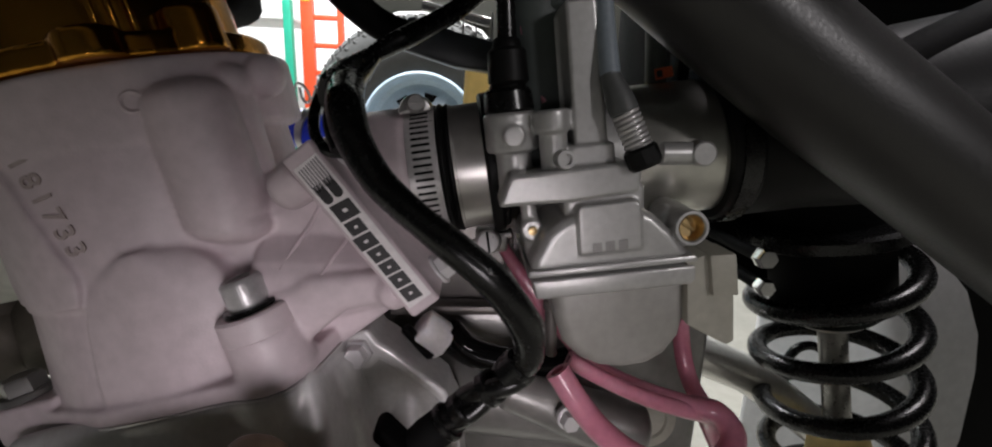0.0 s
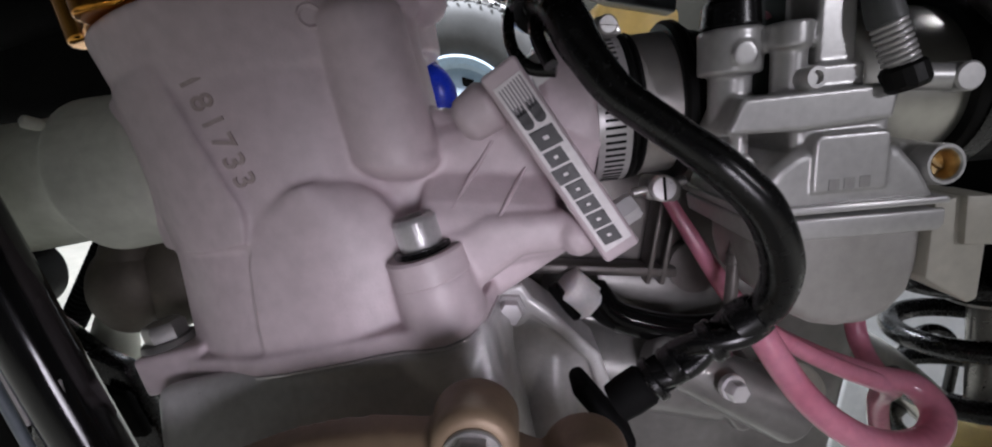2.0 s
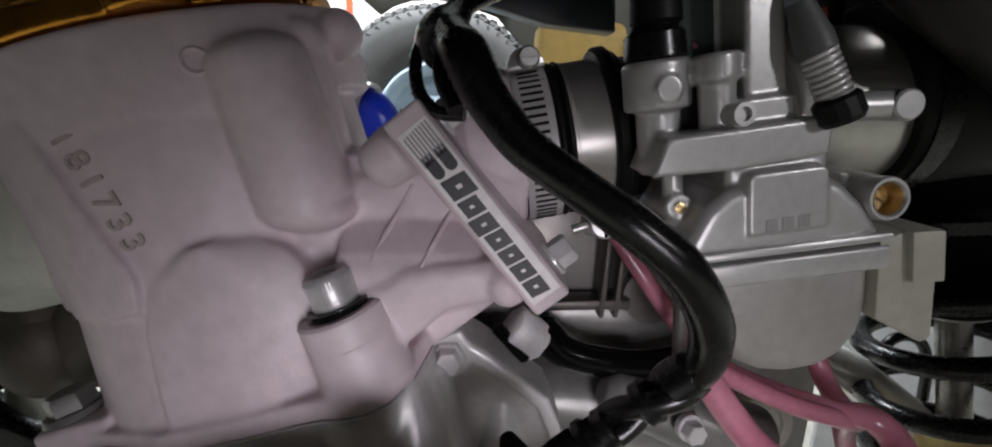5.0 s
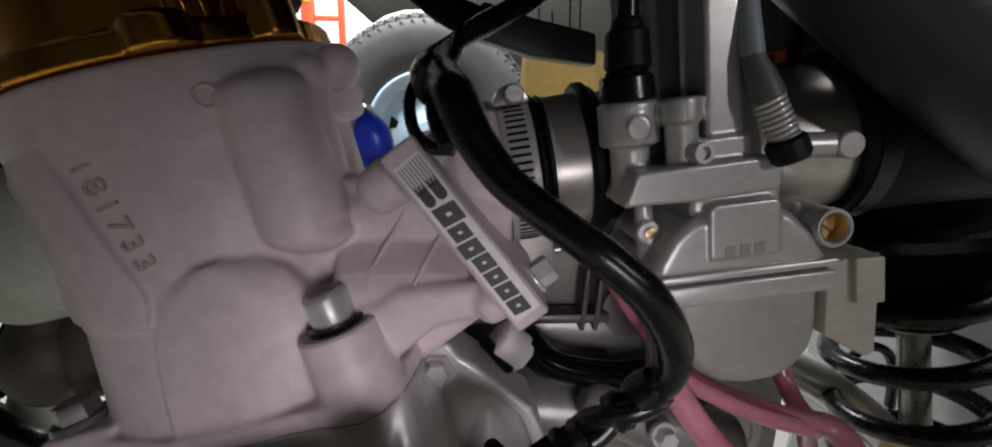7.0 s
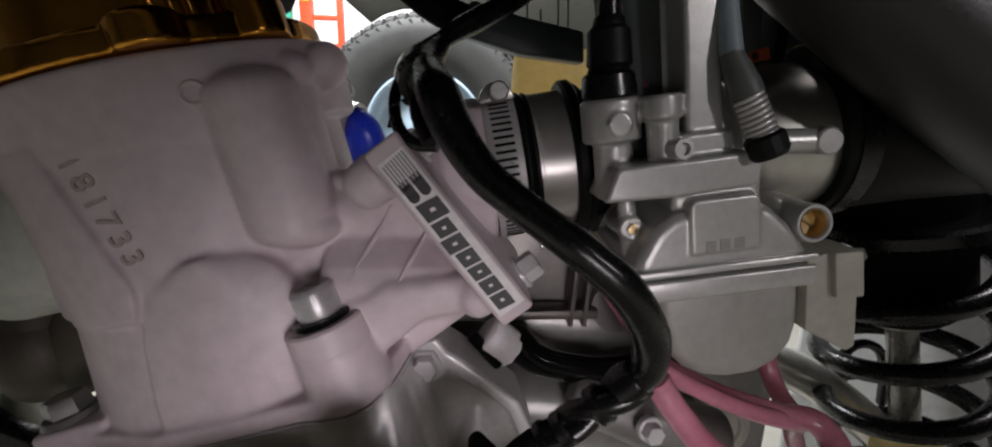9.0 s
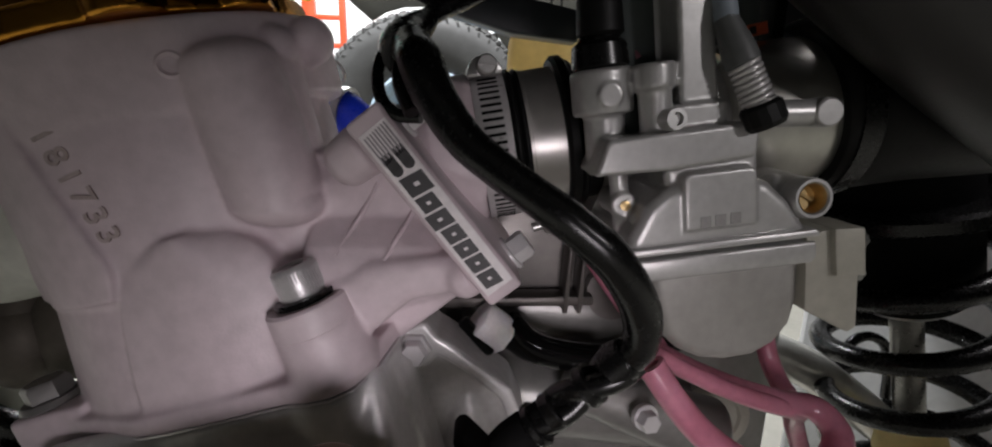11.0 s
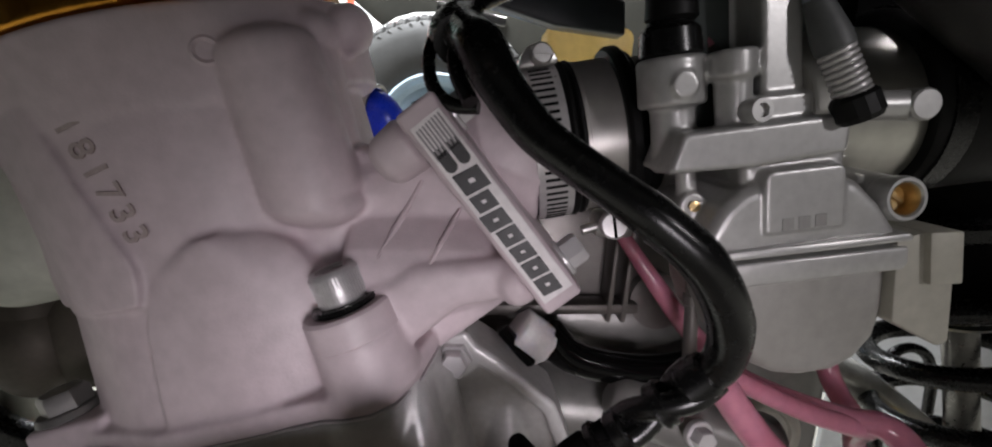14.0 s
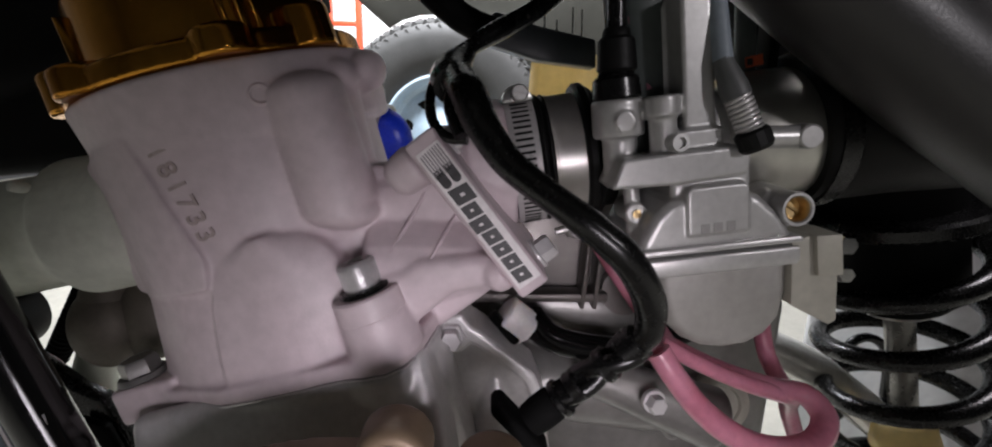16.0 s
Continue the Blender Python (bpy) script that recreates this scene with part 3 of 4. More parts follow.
def reed_plate():
    """The spacer plate of the reed valve: bevelled block, white label with dark shapes, bolts."""
    p = thing("reed_spacer_plate", "pale alloy reed valve spacer with a white and black label", "intake spacer")
    part("body", join(box((68.5, 62, 12.3), PL @ pose(0, 0.0310, -0.0002), 1.4, 3)), CAST, p)
    label = part("label", box((60, 0.3, 9.6), PL @ pose(0.0005, -0.00015, 0), 0.1, 1), LABEL, p, "white label film with black shapes")
    # striped emblem: fine grey lines that end in rounded black bars
    for k in range(8):
        part("grey_stripe", box((9.5, 0.3, 0.55), PL @ pose(-0.0240 + 0.0001 * k, -0.0004, 0.0037 - 0.00105 * k), 0, 1), INKGREY, label)
    for k in range(2):
        part("emblem_bar", join(box((4.6, 0.3, 3.4), PL @ pose(-0.0177, -0.0004, 0.0022 - 0.0042 * k), 0.1, 1), rod(in_mm(PL, -15.6, -0.55, 2.2 - 4.2 * k), in_mm(PL, -15.6, -0.25, 2.2 - 4.2 * k), 1.7, 1.7, 16, 0.02), *[box((1.6, 0.3, 0.5), PL @ pose(-0.0206, -0.0004, 0.0034 - 0.0012 * j - 0.0042 * k), 0, 1) for j in range(3)]), INK, label)
    # the maker's name as seven plain dark blocks of its size
    x = -12.8
    for wide, low, high in ((6.4, -3.6, 3.8), (5.2, -3.6, 2.2), (5.2, -4.6, 2.2), (5.2, -3.6, 2.2), (4.8, -3.6, 2.2), (5.2, -3.6, 2.2), (5.4, -3.6, 2.2)):
        mid, tall = (low + high) / 2, high - low
        lean = Matrix.Identity(4)
        lean[0][2] = 0.16
        m = PL @ Matrix.Translation(mm(x + wide / 2, -0.4, mid)) @ lean
        bars = [box((wide, 0.3, tall * 0.39), m @ Matrix.Translation(mm(0, 0, tall * 0.305 * k)), 0.1, 1) for k in (-1, 1)] + [box((wide * 0.4, 0.3, tall * 0.34), m @ Matrix.Translation(mm(wide * 0.3 * k, 0.02, 0)), 0, 1) for k in (-1, 1)]
        part("name_block", join(*bars), INK, label)
        x += wide + 0.7
    for x, y in ((30.0, 22), (-27, 16)):
        b = part("flange_bolt", join(rod(in_mm(PL, x, y, 5.6), in_mm(PL, x, y, 7.2), 6.4, 6.4, 28, 0.4), hexhead(in_mm(PL, x, y, 7.0), in_mm(PL, x, y, 13.5), 5.2)), BOLT, p, "pale zinc plated flange bolt")
    # neck that leads into the rubber intake boot
    part("intake_neck", join(rod(in_mm(PL, -3, 44, 4), (-36, 200, 478), 27, 27, 40, 2), rod((-44, 200, 470), (-24, 200, 479), 26, 24, 40, 1), collar(-44, -27, 27.6, 20, 1.5)), CAST, p, "", cast=1.0, soften=4)
    return p


reed_plate()

# ---- intake boot and clamps ----
def intake_boot():
    b = thing("intake_boot", "black rubber intake boot between the reed valve and carburettor", "rubber boot")
    part("rubber_sleeve", join(collar(-31, -10, 25.2, 20), collar(-14.6, -12.2, 27.0, 20, 0.9), collar(-12, -9.6, 26.6, 20, 0.9)), RUBBER, b)
    part("metal_sleeve", join(collar(-10, 3, 25.6, 20, 0.4), collar(-10, -8.6, 26.0, 20, 0.3)), BRUSHED, b, "bright machined alloy sleeve")
    part("lip", join(collar(2.2, 7.2, 29.0, 20, 1.2), collar(6.6, 9.6, 27.0, 20, 1.0), collar(9, 15, 24.5, 18, 1.0)), RUBBER, b)
    return b


intake_boot()


def hose_clamp(s, wide, r):
    c = thing("hose_clamp", "stainless worm drive clamp with a slotted band on the intake boot", "hose clamp")
    part("band", collar(s, s + wide, r, r - 1.0, 0.2, 72), CLAMP, c)
    up = Vector((0, 0, 1)) - BORE * BORE.z
    side = BORE.cross(up).normalized()
    up = side.cross(BORE).normalized() * -1
    up = up if up.z > 0 else -up
    for k in range(64):
        a = 2 * math.pi * k / 64
        d = side * math.cos(a) + up * math.sin(a)
        if d.y > 0.35:
            continue
        p = Vector(bore(s + wide / 2)) + d * (r + 0.02)
        q = Matrix((BORE, d.cross(BORE), d)).transposed().to_4x4()
        part("slot", box((wide * 0.6, 1.0, 0.25), Matrix.Translation(p * 0.001) @ q, 0.05, 1), DULL, c)
    # arched worm housing on top with the screw through it
    p = Vector(bore(s + wide / 2)) + up * (r + 0.6)
    q = Matrix((BORE, BORE.cross(up) * -1, up)).transposed().to_4x4()
    arch = [(6.2 * math.cos(radians(k)), 6.6 * math.sin(radians(k))) for k in range(0, 181, 15)]
    f = Vector((0.1, -1, 0.15)).normalized()
    lie = Matrix.Translation((p + Vector((0, -14, -3))) * 0.001) @ q
    part("worm_housing", prism(arch, -5, 9, lie, 1.0, 2), STEEL, c)
    w = p + Vector((0, -14, -0.5))
    part("screw", join(rod(tuple(w + f * 4), tuple(w + f * 7.5), 3.6, 3.4, 24, 0.6), box((6.4, 0.8, 0.6), Matrix.Translation((w + f * 7.6) * 0.001) @ f.to_track_quat("Z", "Y").to_matrix().to_4x4(), 0.1, 1)), STEEL, c, "slotted screw head")
    return c


hose_clamp(-26.5, 11.5, 26.8)


def lower_clamp_screw():
    c = thing("clamp_screw", "bright slotted screw of the lower boot clamp", "clamp screw")
    f = Vector((-0.15, -1, 0.12)).normalized()
    p = Vector((0.9, 193, 447.8))
    part("head", join(rod(tuple(p), tuple(p + f * 6), 5.2, 5.0, 32, 0.8)), CLAMP, c)
    part("slot", box((1.0, 8.8, 0.4), Matrix.Translation((p + f * 6.1) * 0.001) @ f.to_track_quat("Z", "Y").to_matrix().to_4x4() @ pose(0, 0, 0, 0, 0, 10), 0.05, 1), DULL, c)
    part("worm_housing", box((14, 12, 9), Matrix.Translation((p - f * 5) * 0.001), 2, 2), STEEL, c)
    part("ear", rod((-10, 194, 445), (10, 194, 451), 1.8, 1.8, 12, 0.3), STEEL, c)
    return c


lower_clamp_screw()

# ---- carburettor ----
CB = local(40, 152, 458, 8)


def cb(p, q, r):
    return in_mm(CB, p, q, r)


def carburettor():
    c = thing("carburettor", "die-cast flat-slide carburettor with float bowl and brass jets", "carburettor")
    # mixing body: bore barrel, arch, bar, slide tower, choke and air screw towers
    arch = [(-28, -8), (-26.2, -2), (-21, 6.5), (-16, 10.2), (-10, 12), (10.5, 12), (15.5, 9.4), (21.5, 3.0), (28.5, -8)]
    body = [
        prism(arch, -0.6, 50, CB, 3.2, 4),
        prism([(-10.4, -2), (-10.4, 13.6), (-9, 15), (9.6, 15), (11, 13.6), (11, -2)], -1.5, 14, CB, 0.7, 2),
        prism([(-36, 17.4), (-31.5, 27.4), (8.5, 27.8), (11.5, 25.4), (10.6, 17.8), (-13, 16.6)], -2, 20, CB, 1.0, 2),
        prism([(-14, 10), (-14, 20), (14, 20), (14, 10)], 3, 44, CB, 2, 2),
        rod(cb(-36, 48, 26), cb(22, 48, 26), 22, 22, 48, 2),
        prism([(-8.8, 26), (-9.3, 79), (0.8, 79), (2.4, 26)], 2.8, 40, CB, 0.8, 2),
        prism([(-14, 28), (-14, 79), (-3, 79), (-3, 28)], 16, 46, CB, 3, 2),
        prism([(-11.5, 26), (-11.5, 34.5), (4, 34.5), (4, 26)], 1.6, 20, CB, 0.8, 2),
        rod(cb(-28.5, 13, 16), cb(-28.5, 13, 36), 6.2, 6.2, 32, 0.8),
        rod(cb(-28.6, 13, 34), cb(-28.6, 13, 47.2), 9.2, 9.2, 36, 0.8),
        rod(cb(-28.4, 3.3, 39.5), cb(-28.4, 8, 39.5), 3.6, 3.6, 24, 0.3),
        rod(cb(-15.6, 5, 24), cb(-15.6, 5, 42), 4.6, 4.8, 28, 0.5),
        rod(cb(-15.6, 5, 39.5), cb(-15.6, 5, 46.8), 5.9, 5.9, 28, 0.6),
        rod(cb(28.3, 6, 3.0), cb(28.3, 26, 3.0), 5.8, 6.6, 32, 0.8),
        rod(cb(20, 14, 6), cb(30, 14, -6), 6, 6, 24, 1),
        rod(cb(-24.6, 10, 5.6), cb(-24.6, 26, 5.6), 4.1, 4.6, 28, 0.5),
        rod(cb(-25, 14, 16), cb(-24.6, 14, -4), 3, 3, 20, 0.5),
    ]
    part("mixing_body", join(*body), CARB, c, "", cast=0.6, soften=2)
    part("barrel", lathe([(18, 0), (27, 0), (27.6, 1.2), (27.6, 36), (24, 36), (20, 10), (18, 0)], cb(18, 48, 25), along(CB, 1, 0, 0), 56), BARREL, c, "machined inlet barrel")
    # float bowl with its flange
    upper = [(-28.4, -5.4), (28.4, -5.8), (29.4, -7), (29.2, -8.2), (-28.6, -8.0)]
    lower = [(-27.4, -9.2), (28.6, -9.6), (28.8, -14.6), (27.4, -16.4), (-26.4, -16)]
    part("bowl_flange", join(prism(upper, -2.4, 52, CB, 0.7, 2), prism(lower, -1.9, 51, CB, 0.9, 3)), CARB, c)
    bowl = [(-20.5, -12), (-20, -26), (-17.5, -36), (-12, -42.5), (-5, -46.5), (3, -48.2), (12, -47.8), (19, -44.5), (24.5, -38), (26.8, -29), (27, -12)]
    part("float_bowl", prism(bowl, 1.4, 46, CB, 4.5, 4), BOWL, c, "dull alloy float bowl", angle=60)
    for k in range(3):
        part("cast_mark", box((3.2, 0.3, 3.4), CB @ Matrix.Translation(mm(-4.4 + 4.4 * k, -1.52, 0.3 + 0.1 * k)), 0.1, 1), CASTMARK, c, "dark worn moulded bar")
    part("cast_mark", box((0.8, 0.5, 2.4), CB @ Matrix.Translation(mm(4, 1.9, -31)), 0.2, 1), BOWL, c)
    # brass jets and screws
    j = part("pilot_screw", lathe([(0, -4), (3.6, -4), (4.2, 0), (4.4, 0.2), (4.5, -5), (0, -5)], cb(28.3, 0.2, 3.0), (0.05, -1, 0.1), 32), BRASS, c, "pale brass jet seat")
    part("slot", box((6.2, 0.8, 1.0), CB @ Matrix.Translation(mm(28.3, 3.9, 3.0)) @ Matrix.Rotation(radians(35), 4, "Y"), 0.1, 1), BRASS, j)
    part("rim_ring", lathe([(4.5, -6), (6.2, -6), (6.2, -0.4), (5.8, 0.6), (5.0, 0.6), (4.5, 0), (4.5, -6)], cb(28.3, 0.2, 3.0), (0.05, -1, 0.1), 36), CARB, j)
    part("drain_screw", lathe([(0, 0), (1.5, 0), (1.6, 0.8), (0, 1.1)], cb(-24.6, 9.6, 5.6), (0.05, -1, 0.1), 16), BRASS, c, "small brass screw")
    part("air_screw", lathe([(0, 0.5), (1.7, 0.5), (1.8, 1.8), (2.9, 1.8), (3.1, 1.2), (3.1, -4), (0, -4)], cb(-13.4, -3.0, 31), (0.1, -1, 0.05), 28), CARB, c, "hollow screw end")
    # overflow pipes beside the bowl
    for a, b in (((25.5, 180, 436), (28, 180, 402)),):
        pipe = part("overflow_pipe", rod(a, b, 2.4, 2.4, 20, 0.5), DARKCAST, c)
        part("pipe_collar", rod((a[0] + 0.6, a[1], a[2] - 9), (a[0] + 0.9, a[1], a[2] - 13), 3.0, 3.0, 20, 0.4), DARKCAST, pipe)
    # fuel inlet block at the rear of the bowl
    b = part("fuel_inlet_block", join(prism([(26, -8), (33, -6.6), (41.8, -7), (42.6, -22), (42.8, -40), (40, -41.4), (26, -32)], -1, 26, CB, 0.8, 2)), BLOCK, c, "pale side block")
    part("raised_boss", prism([(33, -6.2), (42.2, -6.8), (43.2, -22), (34, -21.2)], -3.2, 12, CB, 0.8, 2), BLOCK, b)
    # vent tube beside the barrel with its round cap
    v = part("vent_tube", rod(cb(20, 6, 28.5), cb(34, 6, 27.2), 3.9, 3.9, 28, 0.4), CARB, c)
    part("cap", rod(cb(33.6, 1.5, 27.3), cb(33.8, 9, 27.2), 4.2, 4.4, 28, 0.6), CARB, v)
    # choke plunger on its tower
    k = part("choke_plunger", join(rod(cb(-28.6, 13, 47), cb(-28.6, 13, 55), 8.6, 8.0, 32, 1.0), rod(cb(-28.4, 13, 54), cb(-28.0, 13, 57), 6.6, 6.0, 28, 0.6)), SHINY, c, "black choke cap")
    part("gaiter", join(rod(cb(-28, 13, 56), cb(-27.6, 13, 68), 7.0, 6.4, 28, 1.2), rod(cb(-27.6, 13, 67), cb(-27.2, 13, 71), 5.0, 4.6, 24, 0.8), rod(cb(-26.4, 13, 84), cb(-25.8, 13, 96), 5.6, 5.8, 24, 1.0)), RUBBER, k)
    part("cable_end", rod(cb(-27.2, 13, 70), cb(-24.5, 13, 118), 3.2, 3.0, 20, 0.4), SHINY, k)
    # slide cover: dark curved side of the tower
    part("slide_cover", join(rod(cb(-15.5, 27, 26), cb(-15.5, 27, 116), 12, 12, 40, 1), rod(cb(-5, 27, 79), cb(-5, 27, 116), 13, 13, 40, 1)), TUBEGREY, c, "grey-green slide housing")
    return c


carburettor()


def idle_adjuster():
    a = thing("idle_adjuster", "idle screw with coil spring, grey boot and black knob", "adjuster")
    p0, p1 = Vector((35.6, 152, 512)), Vector((47.6, 148.5, 487.2))
    d = (p1 - p0).normalized()
    at = lambda s: tuple(p0 + d * s)
    part("boot", lathe([(0, 0), (3.1, 0), (3.3, 2), (4.0, 6), (4.6, 10), (4.6, 13), (3.8, 14), (0, 14)], at(-2), d, 32), BOOT, a, "grey rubber boot")
    coil = []
    side = d.orthogonal().normalized()
    up = d.cross(side)
    for k in range(8 * 12 + 1):
        t = k / 12
        an = 2 * math.pi * t
        coil.append(tuple(p0 + d * (10.5 + t * 1.6) + side * 3.8 * math.cos(an) + up * 3.8 * math.sin(an)))
    part("spring", tube(coil, 0.72, 10, 1), CLAMP, a, "bright coil spring")
    part("shaft", rod(at(10), at(27), 3.2, 3.2, 20, 0.3), STEEL, a)
    part("knob", join(lathe([(0, 0), (4.8, 0), (5.6, 1.0), (5.6, 5.6), (4.6, 7.0), (0, 7.4)], at(23), d, 14)), RUBBER, a, "black fluted knob", angle=20)
    part("cable_sleeve", tube([(31, 160, 560), (32.5, 157, 536), at(-1)], [2.9, 2.9, 3.2], 18), CABLE, a, "grey-blue cable sleeve")
    return a


idle_adjuster()


def airbox_boot():
    b = thing("airbox_boot", "black rubber boot from the carburettor to the airbox", "rubber boot")
    part("sleeve", lathe([(20, 0), (31, 0), (32.5, 2), (32.5, 10), (31, 12), (32, 16), (33, 40), (36, 70), (38, 110), (30, 110), (20, 0)], cb(52, 48, 25), along(CB, 1, 0, 0.05), 56), RUBBER, b)
    part("clamp_band", lathe([(31.6, 0), (33.2, 0), (33.2, 7), (31.6, 7), (31.6, 0)], cb(55, 48, 25), along(CB, 1, 0, 0), 56), BLACK, b, "black clamp band")
    return b


airbox_boot()

# ---- hoses and cables ----
def wiring_sleeve():
    h = thing("wiring_sleeve", "thick glossy black cable sleeve looping past the carburettor", "cable sleeve")
    path = [(16, 240, 580), (-1, 230, 559), (-12.5, 226, 547.5), (-23, 222, 539.5), (-34, 217, 532.5), (-44, 210, 526), (-50.5, 201, 519.5), (-53, 187, 511.5), (-51.5, 171, 506.5), (-46.8, 152, 500.5), (-42.3, 143, 491.5), (-34.7, 136, 481.2), (-26.9, 130, 475), (-18, 125, 469.1), (-9.1, 122, 463), (0.8, 122, 454.3), (9.4, 126, 441), (12.0, 131, 429), (9.0, 135, 420.5)]
    part("sleeve", tube(path, [4.3, 4.3, 4.4, 4.5, 4.6, 4.2, 3.4, 5.0, 6.4, 6.0, 5.6, 5.0, 4.6, 4.5, 4.6, 4.9, 5.0, 4.8, 4.6], 22, 8, wave=0.06), SHINY, h)
    # below the sleeve two cords twist together towards the plug
    a, b = Vector((10.5, 133.5, 424)), Vector((-14, 140, 398.5))
    run = (b - a).normalized()
    side = run.cross(Vector((0, 1, 0))).normalized()
    back = run.cross(side)
    for turn in (0.0, math.pi):
        pts = []
        for k in range(15):
            f = k / 14
            an = turn + 2 * math.pi * 0.85 * f
            pts.append(tuple(a + (b - a) * f + (side * math.cos(an) + back * math.sin(an)) * (3.0 - 0.5 * f)))
        part("cord", tube(pts, 3.3, 16, 3, wave=0.05), SHINY, h)
    for f, wide, r in ((0.0, 7.5, 5.6), (0.34, 4.2, 6.1), (0.70, 4.6, 5.9)):
        p = a + (b - a) * f
        part("tape_wrap", lathe([(0, 0), (r - 0.5, 0), (r, 0.7), (r * 0.97, wide * 0.5), (r, wide - 0.7), (r - 0.5, wide), (0, wide)], tuple(p), run, 22), SHINY, h, "glossy black tape wrap")
    p = part("plug", lathe([(0, 0), (4.9, 0), (5.5, 0.8), (5.5, 7), (6.3, 8), (6.4, 14), (5.9, 18.5), (0, 18.5)], (-9.5, 139.6, 402), (-15, 0.6, -13.6), 28), DULL, h)
    part("plug_collar", lathe([(0, 0), (6.4, 0), (6.9, 0.6), (6.9, 2.2), (6.4, 2.8), (0, 2.8)], (-12.0, 139.7, 399.6), (-15, 0.6, -13.6), 28), SHINY, p)
    part("plug_flange", box((5.4, 13, 28), pose(-0.0270, 0.141, 0.3868, 0, -42, 0), 2.4, 3), DULL, p)
    return h


wiring_sleeve()


def cable_loop():
    c = thing("cable_loop", "thin black cable looped round the thick sleeve", "cable")
    part("cable", tube([(-52, 192, 515), (-57.5, 182, 510.5), (-60.5, 173, 504.5), (-61, 166, 498), (-59, 160, 491), (-54, 156, 486.5), (-47, 154, 486)], 1.9, 14, 6), SHINY, c)
    part("inner_cable", tube([(-49, 150, 487), (-52.5, 155, 494), (-53.2, 159, 499.5), (-50.5, 160, 502.8), (-46.5, 157, 500.5), (-42, 147, 493)], 2.2, 14, 6), SHINY, c)
    part("sheath", tube([(-49.5, 204, 521), (-52, 195, 516), (-54.5, 185, 510.8), (-54.5, 175, 506.5), (-53, 168, 504)], [3.8, 5.4, 7.2, 7.8, 7.0], 20, 5), SHINY, c, "flared black tape sheath")
    return c


cable_loop()


def frame_cable():
    c = thing("frame_cable", "dark slate plastic tube ending in a flat bar behind the intake", "tube")
    part("tube", tube([(-95, 236, 588), (-76, 236, 559), (-56, 236, 541), (-40, 237, 534)], [7.4, 7.2, 7.0, 7.0], 18), DULL, c)
    part("bar", prism([(-50, 531), (-42, 528), (-17, 521), (12, 518), (11, 531.5), (-17, 537), (-38, 543)], 234, 246, Matrix.Identity(4), 1.6, 3), BAR, c, "slate grey flat bar")
    for x, low, high in ((-13.6, 533, 549), (-7.4, 532, 541), (0.3, 531, 547), (4.8, 530, 546)):
        part("wire", rod((x, 239, low), (x - 0.3, 241, high), 0.45, 0.45, 8, 0.1), STEEL, c, "thin pale wire")
    return c


frame_cable()


def breather_elbow():
    f = thing("breather_elbow", "white nylon hose stub with black hose below the reed valve", "hose fitting")
    part("stub", lathe([(0, 0), (8.4, 0), (9.3, 0.9), (9.3, 14), (8.4, 15), (0, 15)], (-30.3, 208.5, 401), (13, 1.5, -10.5), 8, 0.3), NYLON, f, angle=60)
    part("seal", rod((-37.1, 204, 402.3), (-24.2, 204, 387.1), 2.8, 2.8, 18, 1.2), HOSE, f, "black rubber seal")
    part("hose", tube([(-17, 212, 396), (-11, 212, 389), (-2, 212, 384), (12, 212, 381), (28, 212, 380), (45, 214, 382), (66, 220, 388)], [6.4, 7.0, 7.0, 6.8, 6.6, 6.4, 6.4], 24), HOSE, f, "glossy black hose")
    part("hose_collar", rod((-18, 212, 397.5), (-11.5, 212, 389.5), 7.4, 7.5, 28, 0.8), HOSE, f)
    return f


breather_elbow()


def vent_hose(path, r):
    h = thing("vent_hose", "soft pink silicone carburettor vent hose", "hose", "carburettor vent hoses")
    part("hose", tube(path, r, 20, 8, hollow=1.0), PINK, h)
    a, b = Vector(path[0]), Vector(path[1])
    r = r[0] if isinstance(r, list) else r
    e = (a - b).normalized()
    part("cut_end", lathe([(r * 0.6, 0), (r * 1.04, 0), (r * 1.04, 1.5), (r * 0.6, 1.5), (r * 0.6, 0)], tuple(a - e * 0.9), e, 20), PINK, h)
    return h


vent_hose([(27, 158, 407), (34, 155, 397), (43, 153, 386.5), (55, 152, 377), (69, 153, 370), (85, 156, 366.5), (98, 161, 367.5), (104.5, 168, 373), (100, 175, 379), (88, 178, 380.5), (72, 181, 384.5), (56, 185, 390), (38, 190, 398)], [4.7, 4.7, 4.8, 4.9, 5.0, 5.2, 5.3, 5.2, 4.8, 4.2, 3.8, 3.5, 3.4])
vent_hose([(35, 176, 402), (46, 175, 396), (60, 174, 389.5), (74, 174, 384), (88, 176, 379), (98, 181, 374), (105, 190, 367), (111, 199, 357), (120, 206, 342), (128, 210, 328)], [3.3, 3.3, 3.3, 3.4, 3.6, 3.9, 4.2, 4.2, 4.2, 4.2])
vent_hose([(94, 207, 410), (95.5, 206, 398), (97.5, 203, 386), (100, 197, 377), (104, 190, 370)], 4.0)
vent_hose([(6, 203, 444), (13, 201, 434), (22, 199, 422), (32, 198, 409), (40, 198, 400), (46, 198, 392)], [2.6, 2.9, 3.4, 3.8, 4.0, 4.2])
vent_hose([(17, 168, 505), (12.4, 169.5, 513), (10.4, 170, 520), (8.3, 170, 530), (6, 172, 546), (1, 177, 604)], 1.2)


def overflow_hose():
    h = thing("overflow_hose", "thin black rubber hose curving behind the shock spring", "hose")
    part("hose", tube([(236, 330, 290), (243, 330, 316), (250, 330, 329), (262, 330, 332), (274, 330, 325), (281, 330, 308), (286, 332, 280)], 3.6, 16), SHINY, h)
    return h


overflow_hose()


